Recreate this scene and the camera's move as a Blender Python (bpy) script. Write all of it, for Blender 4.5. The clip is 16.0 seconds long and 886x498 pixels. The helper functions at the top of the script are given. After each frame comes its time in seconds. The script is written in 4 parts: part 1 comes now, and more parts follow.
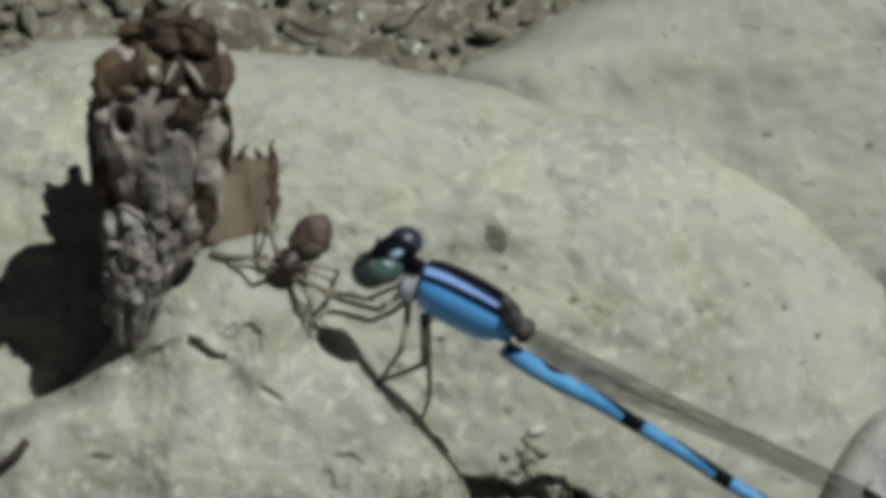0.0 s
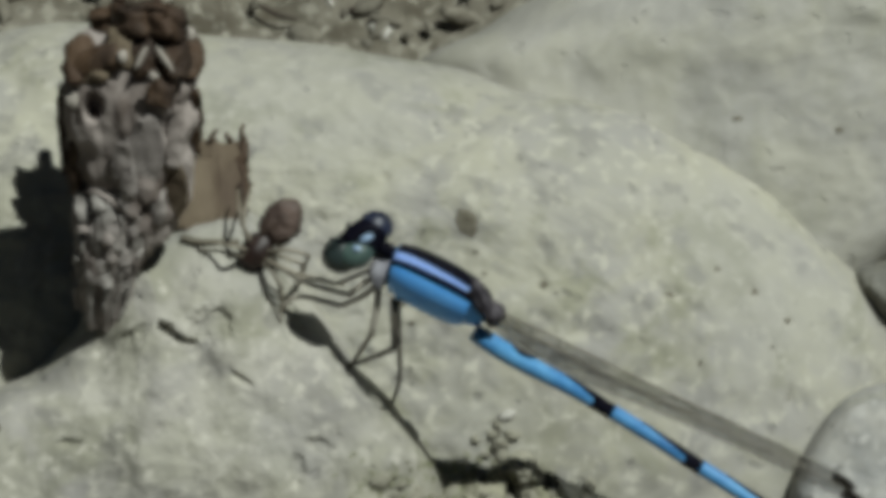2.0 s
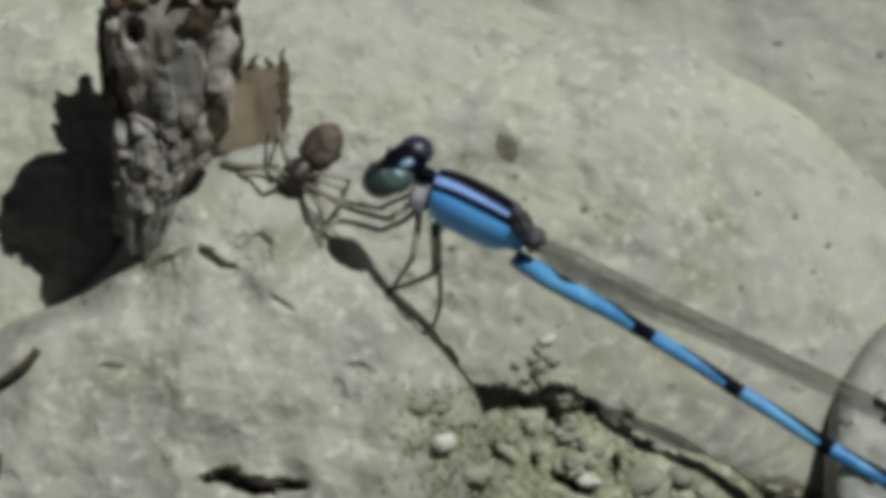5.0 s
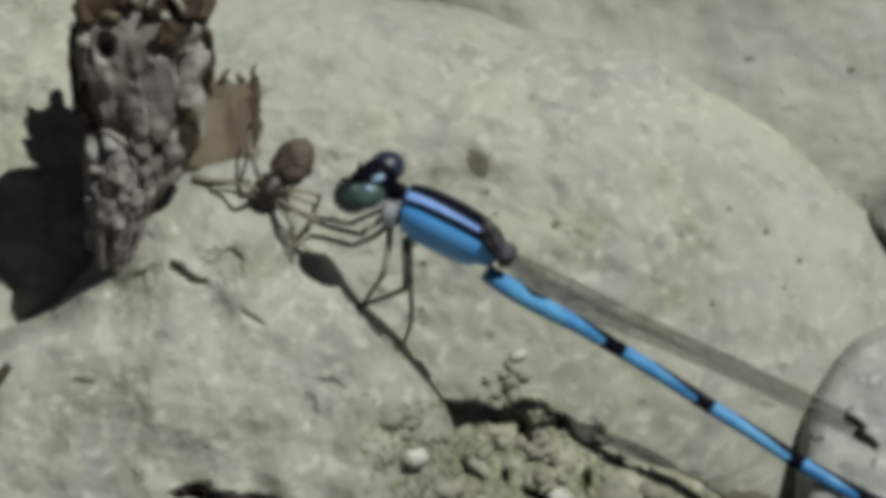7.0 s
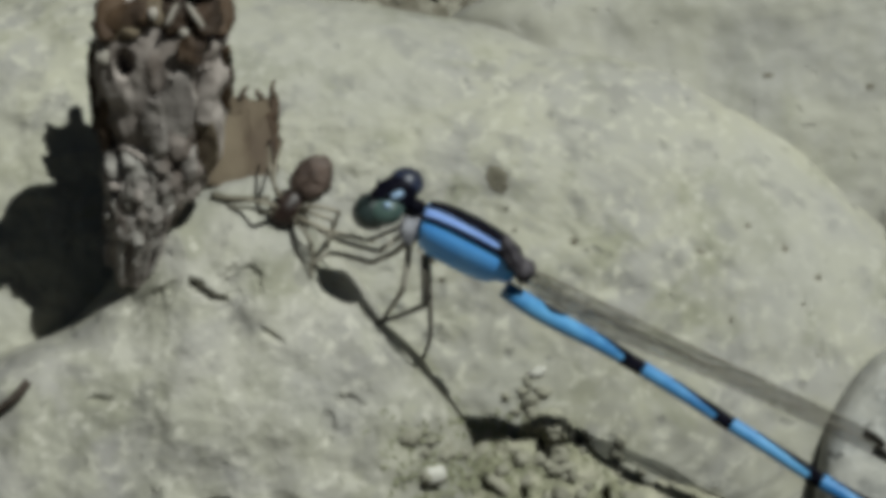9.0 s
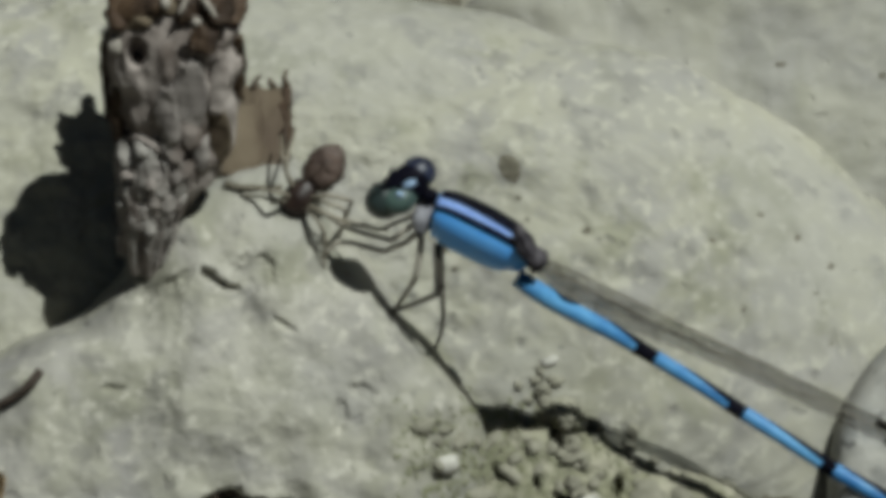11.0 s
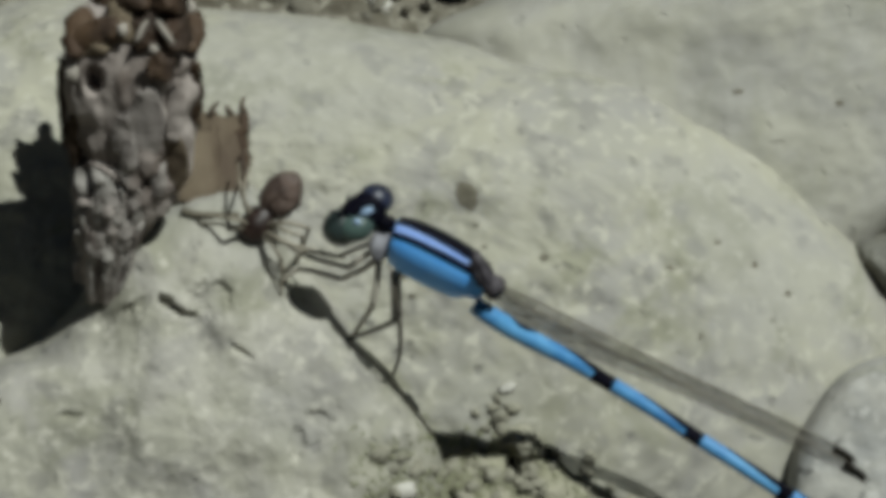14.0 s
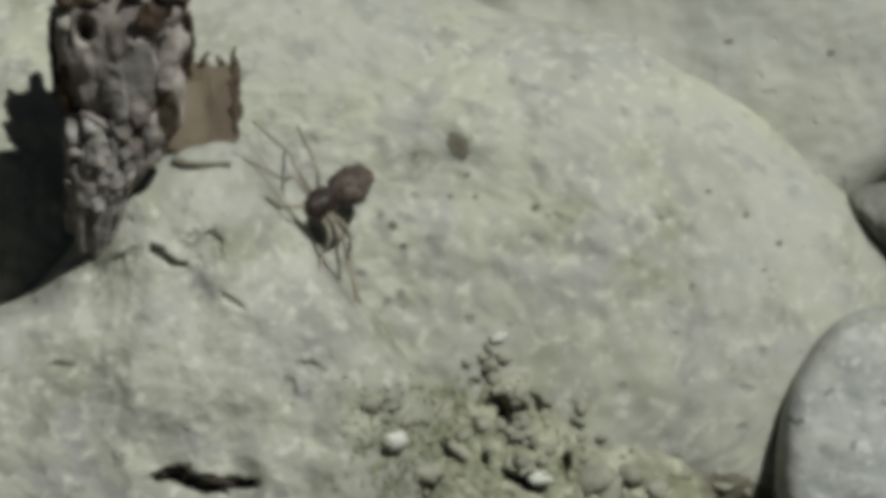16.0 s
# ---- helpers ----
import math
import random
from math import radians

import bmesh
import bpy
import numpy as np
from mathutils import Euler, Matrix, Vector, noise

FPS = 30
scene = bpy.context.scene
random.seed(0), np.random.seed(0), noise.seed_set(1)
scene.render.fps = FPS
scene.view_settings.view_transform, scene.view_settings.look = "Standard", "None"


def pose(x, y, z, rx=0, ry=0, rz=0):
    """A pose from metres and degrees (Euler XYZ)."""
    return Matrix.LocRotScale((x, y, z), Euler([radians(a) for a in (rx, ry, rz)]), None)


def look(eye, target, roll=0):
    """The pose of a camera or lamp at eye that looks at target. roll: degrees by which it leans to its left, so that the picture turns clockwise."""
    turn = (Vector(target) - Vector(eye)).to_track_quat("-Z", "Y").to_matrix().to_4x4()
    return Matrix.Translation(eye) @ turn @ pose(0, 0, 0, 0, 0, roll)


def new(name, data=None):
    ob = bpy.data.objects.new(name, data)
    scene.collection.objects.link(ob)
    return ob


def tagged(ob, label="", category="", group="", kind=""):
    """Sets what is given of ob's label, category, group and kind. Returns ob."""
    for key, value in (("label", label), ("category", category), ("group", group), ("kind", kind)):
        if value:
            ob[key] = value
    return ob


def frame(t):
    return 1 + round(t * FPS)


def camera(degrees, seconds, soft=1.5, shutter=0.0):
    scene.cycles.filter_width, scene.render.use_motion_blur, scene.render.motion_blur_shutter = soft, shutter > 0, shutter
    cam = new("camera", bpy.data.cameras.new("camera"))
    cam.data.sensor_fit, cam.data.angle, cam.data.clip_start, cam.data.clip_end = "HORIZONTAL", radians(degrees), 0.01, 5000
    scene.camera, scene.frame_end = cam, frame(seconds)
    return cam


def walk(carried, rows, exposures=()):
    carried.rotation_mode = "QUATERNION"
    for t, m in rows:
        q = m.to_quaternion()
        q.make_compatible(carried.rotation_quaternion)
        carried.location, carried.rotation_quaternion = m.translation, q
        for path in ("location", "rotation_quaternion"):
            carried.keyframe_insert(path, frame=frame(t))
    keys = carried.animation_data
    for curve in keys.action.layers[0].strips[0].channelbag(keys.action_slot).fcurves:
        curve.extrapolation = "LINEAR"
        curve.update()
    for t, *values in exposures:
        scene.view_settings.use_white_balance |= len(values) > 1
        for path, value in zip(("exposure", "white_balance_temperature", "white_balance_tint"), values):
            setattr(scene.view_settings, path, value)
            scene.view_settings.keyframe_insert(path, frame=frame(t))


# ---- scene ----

# The shot is a close view of a few hand-sized stones. Everything near is laid out on a slope that
# faces the camera: U is the plan unit on it, x runs right, y runs down, h is the height off the slope in mm.
U = 0.000028
DIST = 0.28
PITCH = 45.0
SLOPE = pose(0, 0, 0.0125, PITCH, 0, 0)


def plan(x, y, h=0.0):
    """Plan units and millimetres to metres in the slope's space (seen from DIST away)."""
    k = 1.0 - h * 0.001 / DIST
    return Vector(((x - 784.0) * U * k, (441.0 - y) * U * k, h * 0.001))


# ---- camera: held by hand, aiming a little to and fro ----
cam = camera(2 * math.degrees(math.atan(784 * U / DIST)), 16.0, soft=6.9)
AIM = [
    (0.0, 58, 158), (0.5, 105.5, 180), (1.0, 57.5, 199.5), (1.5, 46, 137.5), (2.0, 5.5, 130.5), (2.5, 13, 175),
    (3.0, -1, 117), (3.5, 51, 6), (3.7, 75, -43), (5.8, 77, 17), (6.0, 74, 5), (6.5, 24.5, 43), (7.0, 26, 24.5),
    (7.5, 60, -46), (8.0, 72, -82.5), (8.5, 56, 40.5), (9.0, 59.5, 54), (9.2, 40.5, 53), (11.3, 106, 24),
    (11.5, 133, -7.6), (12.0, 130, -27.5), (12.5, 131.7, -7.6), (13.0, 124, -9.2), (13.5, 55, 41.4), (14.0, 6, 82.7),
    (14.5, 0, 0), (15.0, -8, 1.5), (15.5, -20, 3), (16.0, -9.5, -6),
]


def aim(sx, sy):
    return SLOPE @ pose(0, 0, DIST, math.degrees(math.atan(sy * U / DIST)), math.degrees(math.atan(sx * U / DIST)), 0)


walk(cam, [(t, aim(sx, sy)) for t, sx, sy in AIM], [(0.0, -0.05, 6130, 2.2), (16.0, -0.05, 6130, 2.2)])

# ---- light: a high clear sun behind the stones, and the sky ----
SUN_WAY = (SLOPE.to_3x3() @ Vector((2.38, 4.2, 5.0))).normalized()
sun = new("sun", bpy.data.lights.new("sun", "SUN"))
sun.data.energy, sun.data.angle, sun.data.color = 5.0, radians(0.53), (1.0, 0.975, 0.91)
sun.matrix_world = look(SUN_WAY * 3, (0, 0, 0))
world = bpy.data.worlds.new("sky")
scene.world = world
world.use_nodes = True
sky = world.node_tree.nodes.new("ShaderNodeTexSky")
sky.sky_type, sky.sun_disc = "NISHITA", False
sky.sun_elevation, sky.sun_rotation = math.asin(SUN_WAY.z), math.atan2(SUN_WAY.x, SUN_WAY.y)
background = world.node_tree.nodes["Background"]
background.inputs["Strength"].default_value = 0.0072
world.node_tree.links.new(sky.outputs[0], background.inputs["Color"])


# ---- materials ----
TONE = 0.68  # the stones are middling grey limestone; all colours below are scaled alike


class Mat:
    """A small builder of node materials."""

    def __init__(self, name, rough=0.7, spec=0.4):
        self.m = bpy.data.materials.new(name)
        self.m.use_nodes = True
        self.n, self.l = self.m.node_tree.nodes, self.m.node_tree.links
        self.b = self.n["Principled BSDF"]
        self.b.inputs["Roughness"].default_value = rough
        self.b.inputs["Specular IOR Level"].default_value = spec
        self.co = self.n.new("ShaderNodeTexCoord").outputs["Object"]

    def put(self, sock, v):
        if hasattr(v, "is_output"):
            self.l.new(v, sock)
        elif isinstance(v, tuple):
            sock.default_value = (*(min(1.0, c * TONE) for c in v), 1.0)
        else:
            sock.default_value = v

    def noise(self, scale, detail=4.0, rough=0.55, stretch=None, distort=0.0):
        t = self.n.new("ShaderNodeTexNoise")
        co = self.co
        if stretch:
            mp = self.n.new("ShaderNodeMapping")
            mp.inputs["Scale"].default_value = stretch
            self.l.new(co, mp.inputs["Vector"])
            co = mp.outputs[0]
        self.l.new(co, t.inputs["Vector"])
        t.inputs["Scale"].default_value, t.inputs["Detail"].default_value = scale, detail
        t.inputs["Roughness"].default_value, t.inputs["Distortion"].default_value = rough, distort
        return t.outputs["Fac"]

    def ramp(self, fac, lo, hi, a=0.0, b=1.0):
        t = self.n.new("ShaderNodeMapRange")
        t.interpolation_type = "SMOOTHSTEP"
        self.l.new(fac, t.inputs[0])
        for i, v in enumerate((lo, hi, a, b)):
            t.inputs[i + 1].default_value = v
        return t.outputs[0]

    def mix(self, fac, a, b, mode="MIX"):
        t = self.n.new("ShaderNodeMix")
        t.data_type, t.blend_type = "RGBA", mode
        self.put(t.inputs[0], fac), self.put(t.inputs[6], a), self.put(t.inputs[7], b)
        return t.outputs[2]

    def times(self, a, b, op="MULTIPLY"):
        t = self.n.new("ShaderNodeMath")
        t.operation = op
        self.put(t.inputs[0], a), self.put(t.inputs[1], b)
        return t.outputs[0]

    def random(self):
        return self.n.new("ShaderNodeObjectInfo").outputs["Random"]

    def island(self):
        return self.n.new("ShaderNodeNewGeometry").outputs["Random Per Island"]

    def bump(self, height, depth, strength=1.0):
        t = self.n.new("ShaderNodeBump")
        t.inputs["Strength"].default_value, t.inputs["Distance"].default_value = strength, depth
        self.l.new(height, t.inputs["Height"])
        self.l.new(t.outputs[0], self.b.inputs["Normal"])

    def colour(self, v):
        self.put(self.b.inputs["Base Color"], v)
        return self


def limestone(name, light, dark, warm, speck=0.5, patch=0.6, grain=1.0, soft=1.0, stains_and_shade=()):
    m = Mat(name, 0.9, 0.2)
    c = m.mix(m.ramp(m.noise(150 * grain, 4, 0.55, None, 0.5), 0.36, 0.62), dark, light)
    c = m.mix(m.times(m.ramp(m.noise(330 * grain, 5, 0.6, None, 0.3), 0.42, 0.6), 0.6), c, warm)
    olive = m.ramp(m.noise(240 * grain, 4, 0.6, None, 0.5), 0.52, 0.66, 0.0, patch)
    c = m.mix(olive, c, tuple(v * k for v, k in zip(dark, (0.78, 0.80, 0.62))))
    for centre, reach, amount, tint in stains_and_shade:
        way = m.n.new("ShaderNodeVectorMath")
        way.operation = "DISTANCE"
        m.l.new(m.n.new("ShaderNodeNewGeometry").outputs["Position"], way.inputs[0])
        way.inputs[1].default_value = SLOPE @ plan(*centre)
        far = m.times(way.outputs["Value"], 1 / (reach * U))
        blot = m.times(m.ramp(m.times(far, m.times(m.noise(260, 4, 0.6, None, 0.6), 0.9), "ADD"), 0.6, 1.45, 1.0, 0.0), amount)
        c = m.mix(blot, c, tint)
    c = m.mix(m.ramp(m.noise(620 * grain, 3, 0.5), 0.55, 0.68, 0.0, 0.6 * soft), c, tuple(v * 0.7 for v in dark))
    fine = m.noise(1300, 4, 0.6)
    c = m.mix(m.ramp(fine, 0.53, 0.64, 0.0, 0.75 * soft), c, tuple(min(1, v * 1.2) for v in light))
    pits = m.ramp(m.noise(800, 2, 0.5, None, 0.4), 0.66, 0.73)
    c = m.mix(m.times(pits, speck), c, tuple(v * 0.4 for v in dark))
    c = m.mix(m.ramp(m.noise(70, 3, 0.5), 0.5, 0.64, 0, 0.38), c, (0.375, 0.368, 0.35))
    m.colour(c)
    h = m.times(m.times(fine, 0.3), m.noise(420, 5, 0.6), "ADD")
    m.bump(m.times(h, m.times(pits, -0.5), "ADD"), 0.00016, 0.7)
    return m.m


M_STONE = limestone("pale_limestone", (0.475, 0.46, 0.385), (0.39, 0.378, 0.345), (0.495, 0.48, 0.37), 0.45, 0.7, 0.9, 1.0,
                    [((900, 720, 1), 300, 0.5, (0.27, 0.262, 0.19)), ((1190, 860, 1), 220, 0.55, (0.27, 0.26, 0.20)), ((1080, 40, -1), 260, 0.6, (0.375, 0.366, 0.345))])
# Olive staining; its reach also paints in shade where the rock curves down.
M_LOBE = limestone("weathered_limestone", (0.51, 0.49, 0.425), (0.35, 0.337, 0.315), (0.43, 0.42, 0.33), 0.45, 0.7, 0.7, 0.9, [((660, 780, 2), 330, 0.6, (0.27, 0.265, 0.19)), ((190, 470, 6), 110, 0.45, (0.29, 0.28, 0.21))])
M_BACK = limestone("grey_limestone", (0.49, 0.474, 0.42), (0.395, 0.385, 0.352), (0.51, 0.494, 0.404), 0.15, 0.3, 0.6, 0.35)
M_COOL = limestone("cool_grey_limestone", (0.49, 0.48, 0.45), (0.37, 0.37, 0.355), (0.50, 0.485, 0.43), 0.7)
M_DARKGREY = limestone("dark_grey", (0.23, 0.225, 0.195), (0.15, 0.148, 0.132), (0.22, 0.21, 0.16), 0.4)


def simple(name, a, b, scale, rough=0.7, spec=0.4, bump=0.0, stretch=None, per_object=0.0):
    m = Mat(name, rough, spec)
    n = m.noise(scale, 5, 0.6, stretch)
    c = m.mix(m.ramp(n, 0.32, 0.68), a, b)
    if per_object:
        c = m.mix(m.times(m.random(), per_object), c, tuple(v * 0.45 for v in a))
    m.colour(c)
    if bump:
        m.bump(m.noise(scale * 2.5, 5, 0.6, stretch), bump)
    return m.m


def soil_material():
    m = Mat("gravelly_soil", 0.95, 0.15)
    c = m.mix(m.ramp(m.noise(260, 5), 0.35, 0.65), (0.13, 0.115, 0.085), (0.26, 0.24, 0.19))
    c = m.mix(m.ramp(m.noise(1100, 4), 0.5, 0.65), c, (0.40, 0.38, 0.31))
    c = m.mix(m.ramp(m.noise(700, 3), 0.62, 0.75), c, (0.09, 0.085, 0.065))
    m.colour(c)
    m.bump(m.noise(900, 6, 0.7), 0.0006)
    return m.m


M_SOIL = soil_material()
M_CLOD = limestone("crumbly_soil", (0.41, 0.39, 0.305), (0.215, 0.21, 0.15), (0.28, 0.28, 0.175), 0.6)
M_PEBBLE = simple("pebble", (0.43, 0.41, 0.33), (0.29, 0.28, 0.215), 2.2, 0.95, 0.1, 0.00004, None, 0.5)
M_GRAVEL = simple("gravel", (0.31, 0.29, 0.235), (0.17, 0.155, 0.12), 1.6, 0.95, 0.1, 0.00004, None, 0.7)
M_WHITE = simple("white_pebble", (0.66, 0.64, 0.58), (0.54, 0.52, 0.46), 2.2, 0.8, 0.3, 0.00004)


def moss_material():
    m = Mat("olive_moss", 0.85, 0.2)
    c = m.mix(m.island(), (0.25, 0.255, 0.165), (0.34, 0.335, 0.24))
    return m.colour(m.mix(m.ramp(m.noise(200, 3), 0.4, 0.6, 0, 0.5), c, (0.29, 0.30, 0.17))).m


M_MOSS = moss_material()
M_LICHEN = simple("brown_lichen", (0.17, 0.155, 0.115), (0.24, 0.22, 0.17), 1400, 0.95, 0.1, 0.0002)
M_STEM = simple("dead_stem", (0.50, 0.445, 0.41), (0.155, 0.124, 0.106), 330, 0.9, 0.15, 0.0002, (1, 0.6, 1))
M_BRACT = simple("dark_brown_bract", (0.07, 0.044, 0.028), (0.026, 0.018, 0.013), 600, 0.7, 0.2, 0.0002, (1, 0.4, 1))
M_BRACT2 = simple("russet_bract", (0.105, 0.066, 0.038), (0.04, 0.026, 0.018), 600, 0.7, 0.25, 0.0002, (1, 0.4, 1))
M_PAPER = simple("tan_papery_bract", (0.19, 0.152, 0.104), (0.075, 0.052, 0.038), 170, 0.8, 0.2, 0.0002, (1, 0.3, 1))
M_FLAKE = simple("grey_bark", (0.46, 0.42, 0.39), (0.22, 0.195, 0.18), 420, 0.9, 0.15, 0.0002, (1, 0.6, 1))
M_FIBRE = simple("grey_fibre", (0.52, 0.49, 0.455), (0.24, 0.215, 0.195), 500, 0.85, 0.2, 0.0002)
M_CHAFF = simple("pale_chaff", (0.46, 0.42, 0.37), (0.32, 0.29, 0.25), 900, 0.7, 0.3)
M_TWIG = simple("dark_twig", (0.085, 0.065, 0.05), (0.04, 0.03, 0.025), 700, 0.85, 0.2, 0.0002)
M_LEAF = simple("dry_tan_leaf", (0.30, 0.22, 0.12), (0.16, 0.11, 0.06), 500, 0.7, 0.3, 0.0002)
M_BLUE = simple("azure_cuticle", (0.16, 0.60, 1.46), (0.22, 0.68, 1.47), 700, 0.38, 0.5)
M_PALEBLUE = simple("sky_blue_cuticle", (0.04, 0.20, 0.50), (0.15, 0.42, 0.76), 420, 0.4, 0.5)
M_SPOT = simple("ice_blue_spot", (0.36, 0.50, 0.70), (0.22, 0.33, 0.50), 900, 0.4, 0.5)
M_LILAC = simple("lilac_blue_cuticle", (0.30, 0.47, 1.0), (0.38, 0.56, 1.05), 700, 0.32, 0.5)
M_BLACK = simple("black_cuticle", (0.004, 0.004, 0.008), (0.007, 0.007, 0.014), 900, 0.6, 0.03)
M_EYE = simple("blue_black_eye", (0.008, 0.011, 0.028), (0.03, 0.04, 0.085), 600, 0.45, 0.5)
M_EYE2 = simple("green_eye", (0.085, 0.135, 0.12), (0.03, 0.05, 0.05), 600, 0.42, 0.4)
M_EYE3 = simple("green_black_eye", (0.007, 0.009, 0.011), (0.04, 0.058, 0.055), 420, 0.35, 0.5)
M_NECK = simple("pale_prothorax", (0.42, 0.42, 0.46), (0.24, 0.24, 0.28), 900, 0.6, 0.2)
M_LEG = simple("grey_brown_leg", (0.60, 0.56, 0.48), (0.42, 0.385, 0.32), 500, 0.5, 0.4)
M_LEGDARK = simple("dark_leg", (0.05, 0.045, 0.04), (0.09, 0.08, 0.06), 700, 0.5, 0.4)
M_WINGBASE = simple("wing_hinge", (0.010, 0.009, 0.014), (0.10, 0.09, 0.10), 900, 0.6, 0.2)
M_VEIN = simple("wing_vein", (0.13, 0.115, 0.09), (0.19, 0.17, 0.13), 900, 0.5, 0.4)
M_STIGMA = simple("wing_spot", (0.03, 0.025, 0.02), (0.05, 0.04, 0.03), 900, 0.5, 0.4)
M_SPIDER = simple("red_brown_abdomen", (0.13, 0.092, 0.074), (0.05, 0.032, 0.025), 1100, 0.6, 0.35, 0.0001)
M_SPIDERDARK = simple("dark_brown_carapace", (0.02, 0.011, 0.009), (0.038, 0.02, 0.015), 900, 0.5, 0.4)
M_SPIDERLEG = simple("tan_spider_leg", (0.37, 0.335, 0.265), (0.25, 0.22, 0.165), 700, 0.6, 0.3)


def membrane():
    m = Mat("smoky_membrane", 0.25, 0.5)
    m.colour(m.mix(m.ramp(m.noise(500, 3), 0.3, 0.7), (0.17, 0.15, 0.125), (0.24, 0.215, 0.18)))
    m.b.inputs["Alpha"].default_value = 0.09
    return m.m


M_WING = membrane()


# ---- mesh helpers ----
def mesh(name, bm, mat, smooth=True):
    me = bpy.data.meshes.new(name)
    bmesh.ops.recalc_face_normals(bm, faces=bm.faces)
    bm.to_mesh(me)
    bm.free()
    me.materials.append(mat)
    if smooth:
        me.polygons.foreach_set("use_smooth", [True] * len(me.polygons))
    return me


def thing(name, base, label, category, group="", kind="", data=None):
    """A top-level thing whose origin is base, a place in the slope's space."""
    ob = new(name, data)
    ob.matrix_basis = SLOPE @ Matrix.Translation(base)
    return tagged(ob, label, category, group, kind)


def part(name, bm, mat, parent, label="", smooth=True):
    ob = new(name, mesh(name, bm, mat, smooth))
    ob.parent = parent
    return tagged(ob, label)


def tube(points, radii, sides=10, rough=0.0, seed=0.0, flat=1.0):
    """A closed tube through points, with a radius at each, smoothed; flat squeezes it along the slope's height."""
    bm = bmesh.new()
    rings = []
    up = Vector((0, 0, 1))
    for i, p in enumerate(points):
        d = (points[min(i + 1, len(points) - 1)] - points[max(i - 1, 0)]).normalized()
        a = d.cross(up)
        a = a.normalized() if a.length > 1e-4 else Vector((1, 0, 0))
        b = a.cross(d).normalized()
        ring = []
        for k in range(sides):
            w = math.tau * k / sides
            r = radii[i]
            if rough:
                q = p * 900 + Vector((math.cos(w), math.sin(w), seed)) * 1.3
                r *= 1 + rough * noise.noise(q)
            ring.append(bm.verts.new(p + (a * math.cos(w) + b * math.sin(w) * flat) * r))
        rings.append(ring)
    for r0, r1 in zip(rings, rings[1:]):
        for k in range(sides):
            bm.faces.new((r0[k], r0[(k + 1) % sides], r1[(k + 1) % sides], r1[k]))
    bm.faces.new(rings[0][::-1])
    bm.faces.new(rings[-1])
    return bm


def spline(points, n):
    """n points on a smooth curve through the given ones (vectors or number tuples)."""
    pts = [np.array(p, float) for p in points]
    pts = [2 * pts[0] - pts[1], *pts, 2 * pts[-1] - pts[-2]]
    out = []
    for i in range(n):
        s = i / (n - 1) * (len(pts) - 3)
        k = min(int(s), len(pts) - 4)
        f = s - k
        a, b, c, d = pts[k:k + 4]
        out.append(0.5 * (2 * b + (c - a) * f + (2 * a - 5 * b + 4 * c - d) * f * f + (3 * b - a - 3 * c + d) * f ** 3))
    return out


def curve(points, n=12):
    """Plan points (x, y, h) to n smoothed places."""
    return [plan(*p) for p in spline(points, n)]


def ellipsoid(centre, axes, rot=None, seg=24, rough=0.0, freq=900.0):
    bm = bmesh.new()
    bmesh.ops.create_uvsphere(bm, u_segments=seg, v_segments=seg * 2 // 3, radius=1)
    r = (rot or Matrix.Identity(4)).to_3x3()
    for v in bm.verts:
        k = 1 + rough * noise.fractal(v.co * freq * 0.002 + centre * 700, 1, 2, 3) if rough else 1
        v.co = centre + r @ Vector((v.co.x * axes[0] * k, v.co.y * axes[1] * k, v.co.z * axes[2] * k))
    return bm


def shell(rows, thick):
    """A thin curled sheet from rows of places, with a thickness."""
    bm = bmesh.new()
    n, m = len(rows), len(rows[0])
    normals = [[None] * m for _ in rows]
    for i in range(n):
        for j in range(m):
            a = rows[min(i + 1, n - 1)][j] - rows[max(i - 1, 0)][j]
            b = rows[i][min(j + 1, m - 1)] - rows[i][max(j - 1, 0)]
            c = a.cross(b)
            normals[i][j] = c.normalized() if c.length > 1e-12 else Vector((0, 0, 1))
    top = [[bm.verts.new(rows[i][j] + normals[i][j] * thick / 2) for j in range(m)] for i in range(n)]
    low = [[bm.verts.new(rows[i][j] - normals[i][j] * thick / 2) for j in range(m)] for i in range(n)]
    for i in range(n - 1):
        for j in range(m - 1):
            bm.faces.new((top[i][j], top[i + 1][j], top[i + 1][j + 1], top[i][j + 1]))
            bm.faces.new((low[i][j], low[i][j + 1], low[i + 1][j + 1], low[i + 1][j]))
    for i in range(n - 1):
        for j in (0, m - 1):
            bm.faces.new((top[i][j], top[i + 1][j], low[i + 1][j], low[i][j]))
    for j in range(m - 1):
        for i in (0, n - 1):
            bm.faces.new((top[i][j], top[i][j + 1], low[i][j + 1], low[i][j]))
    return bm


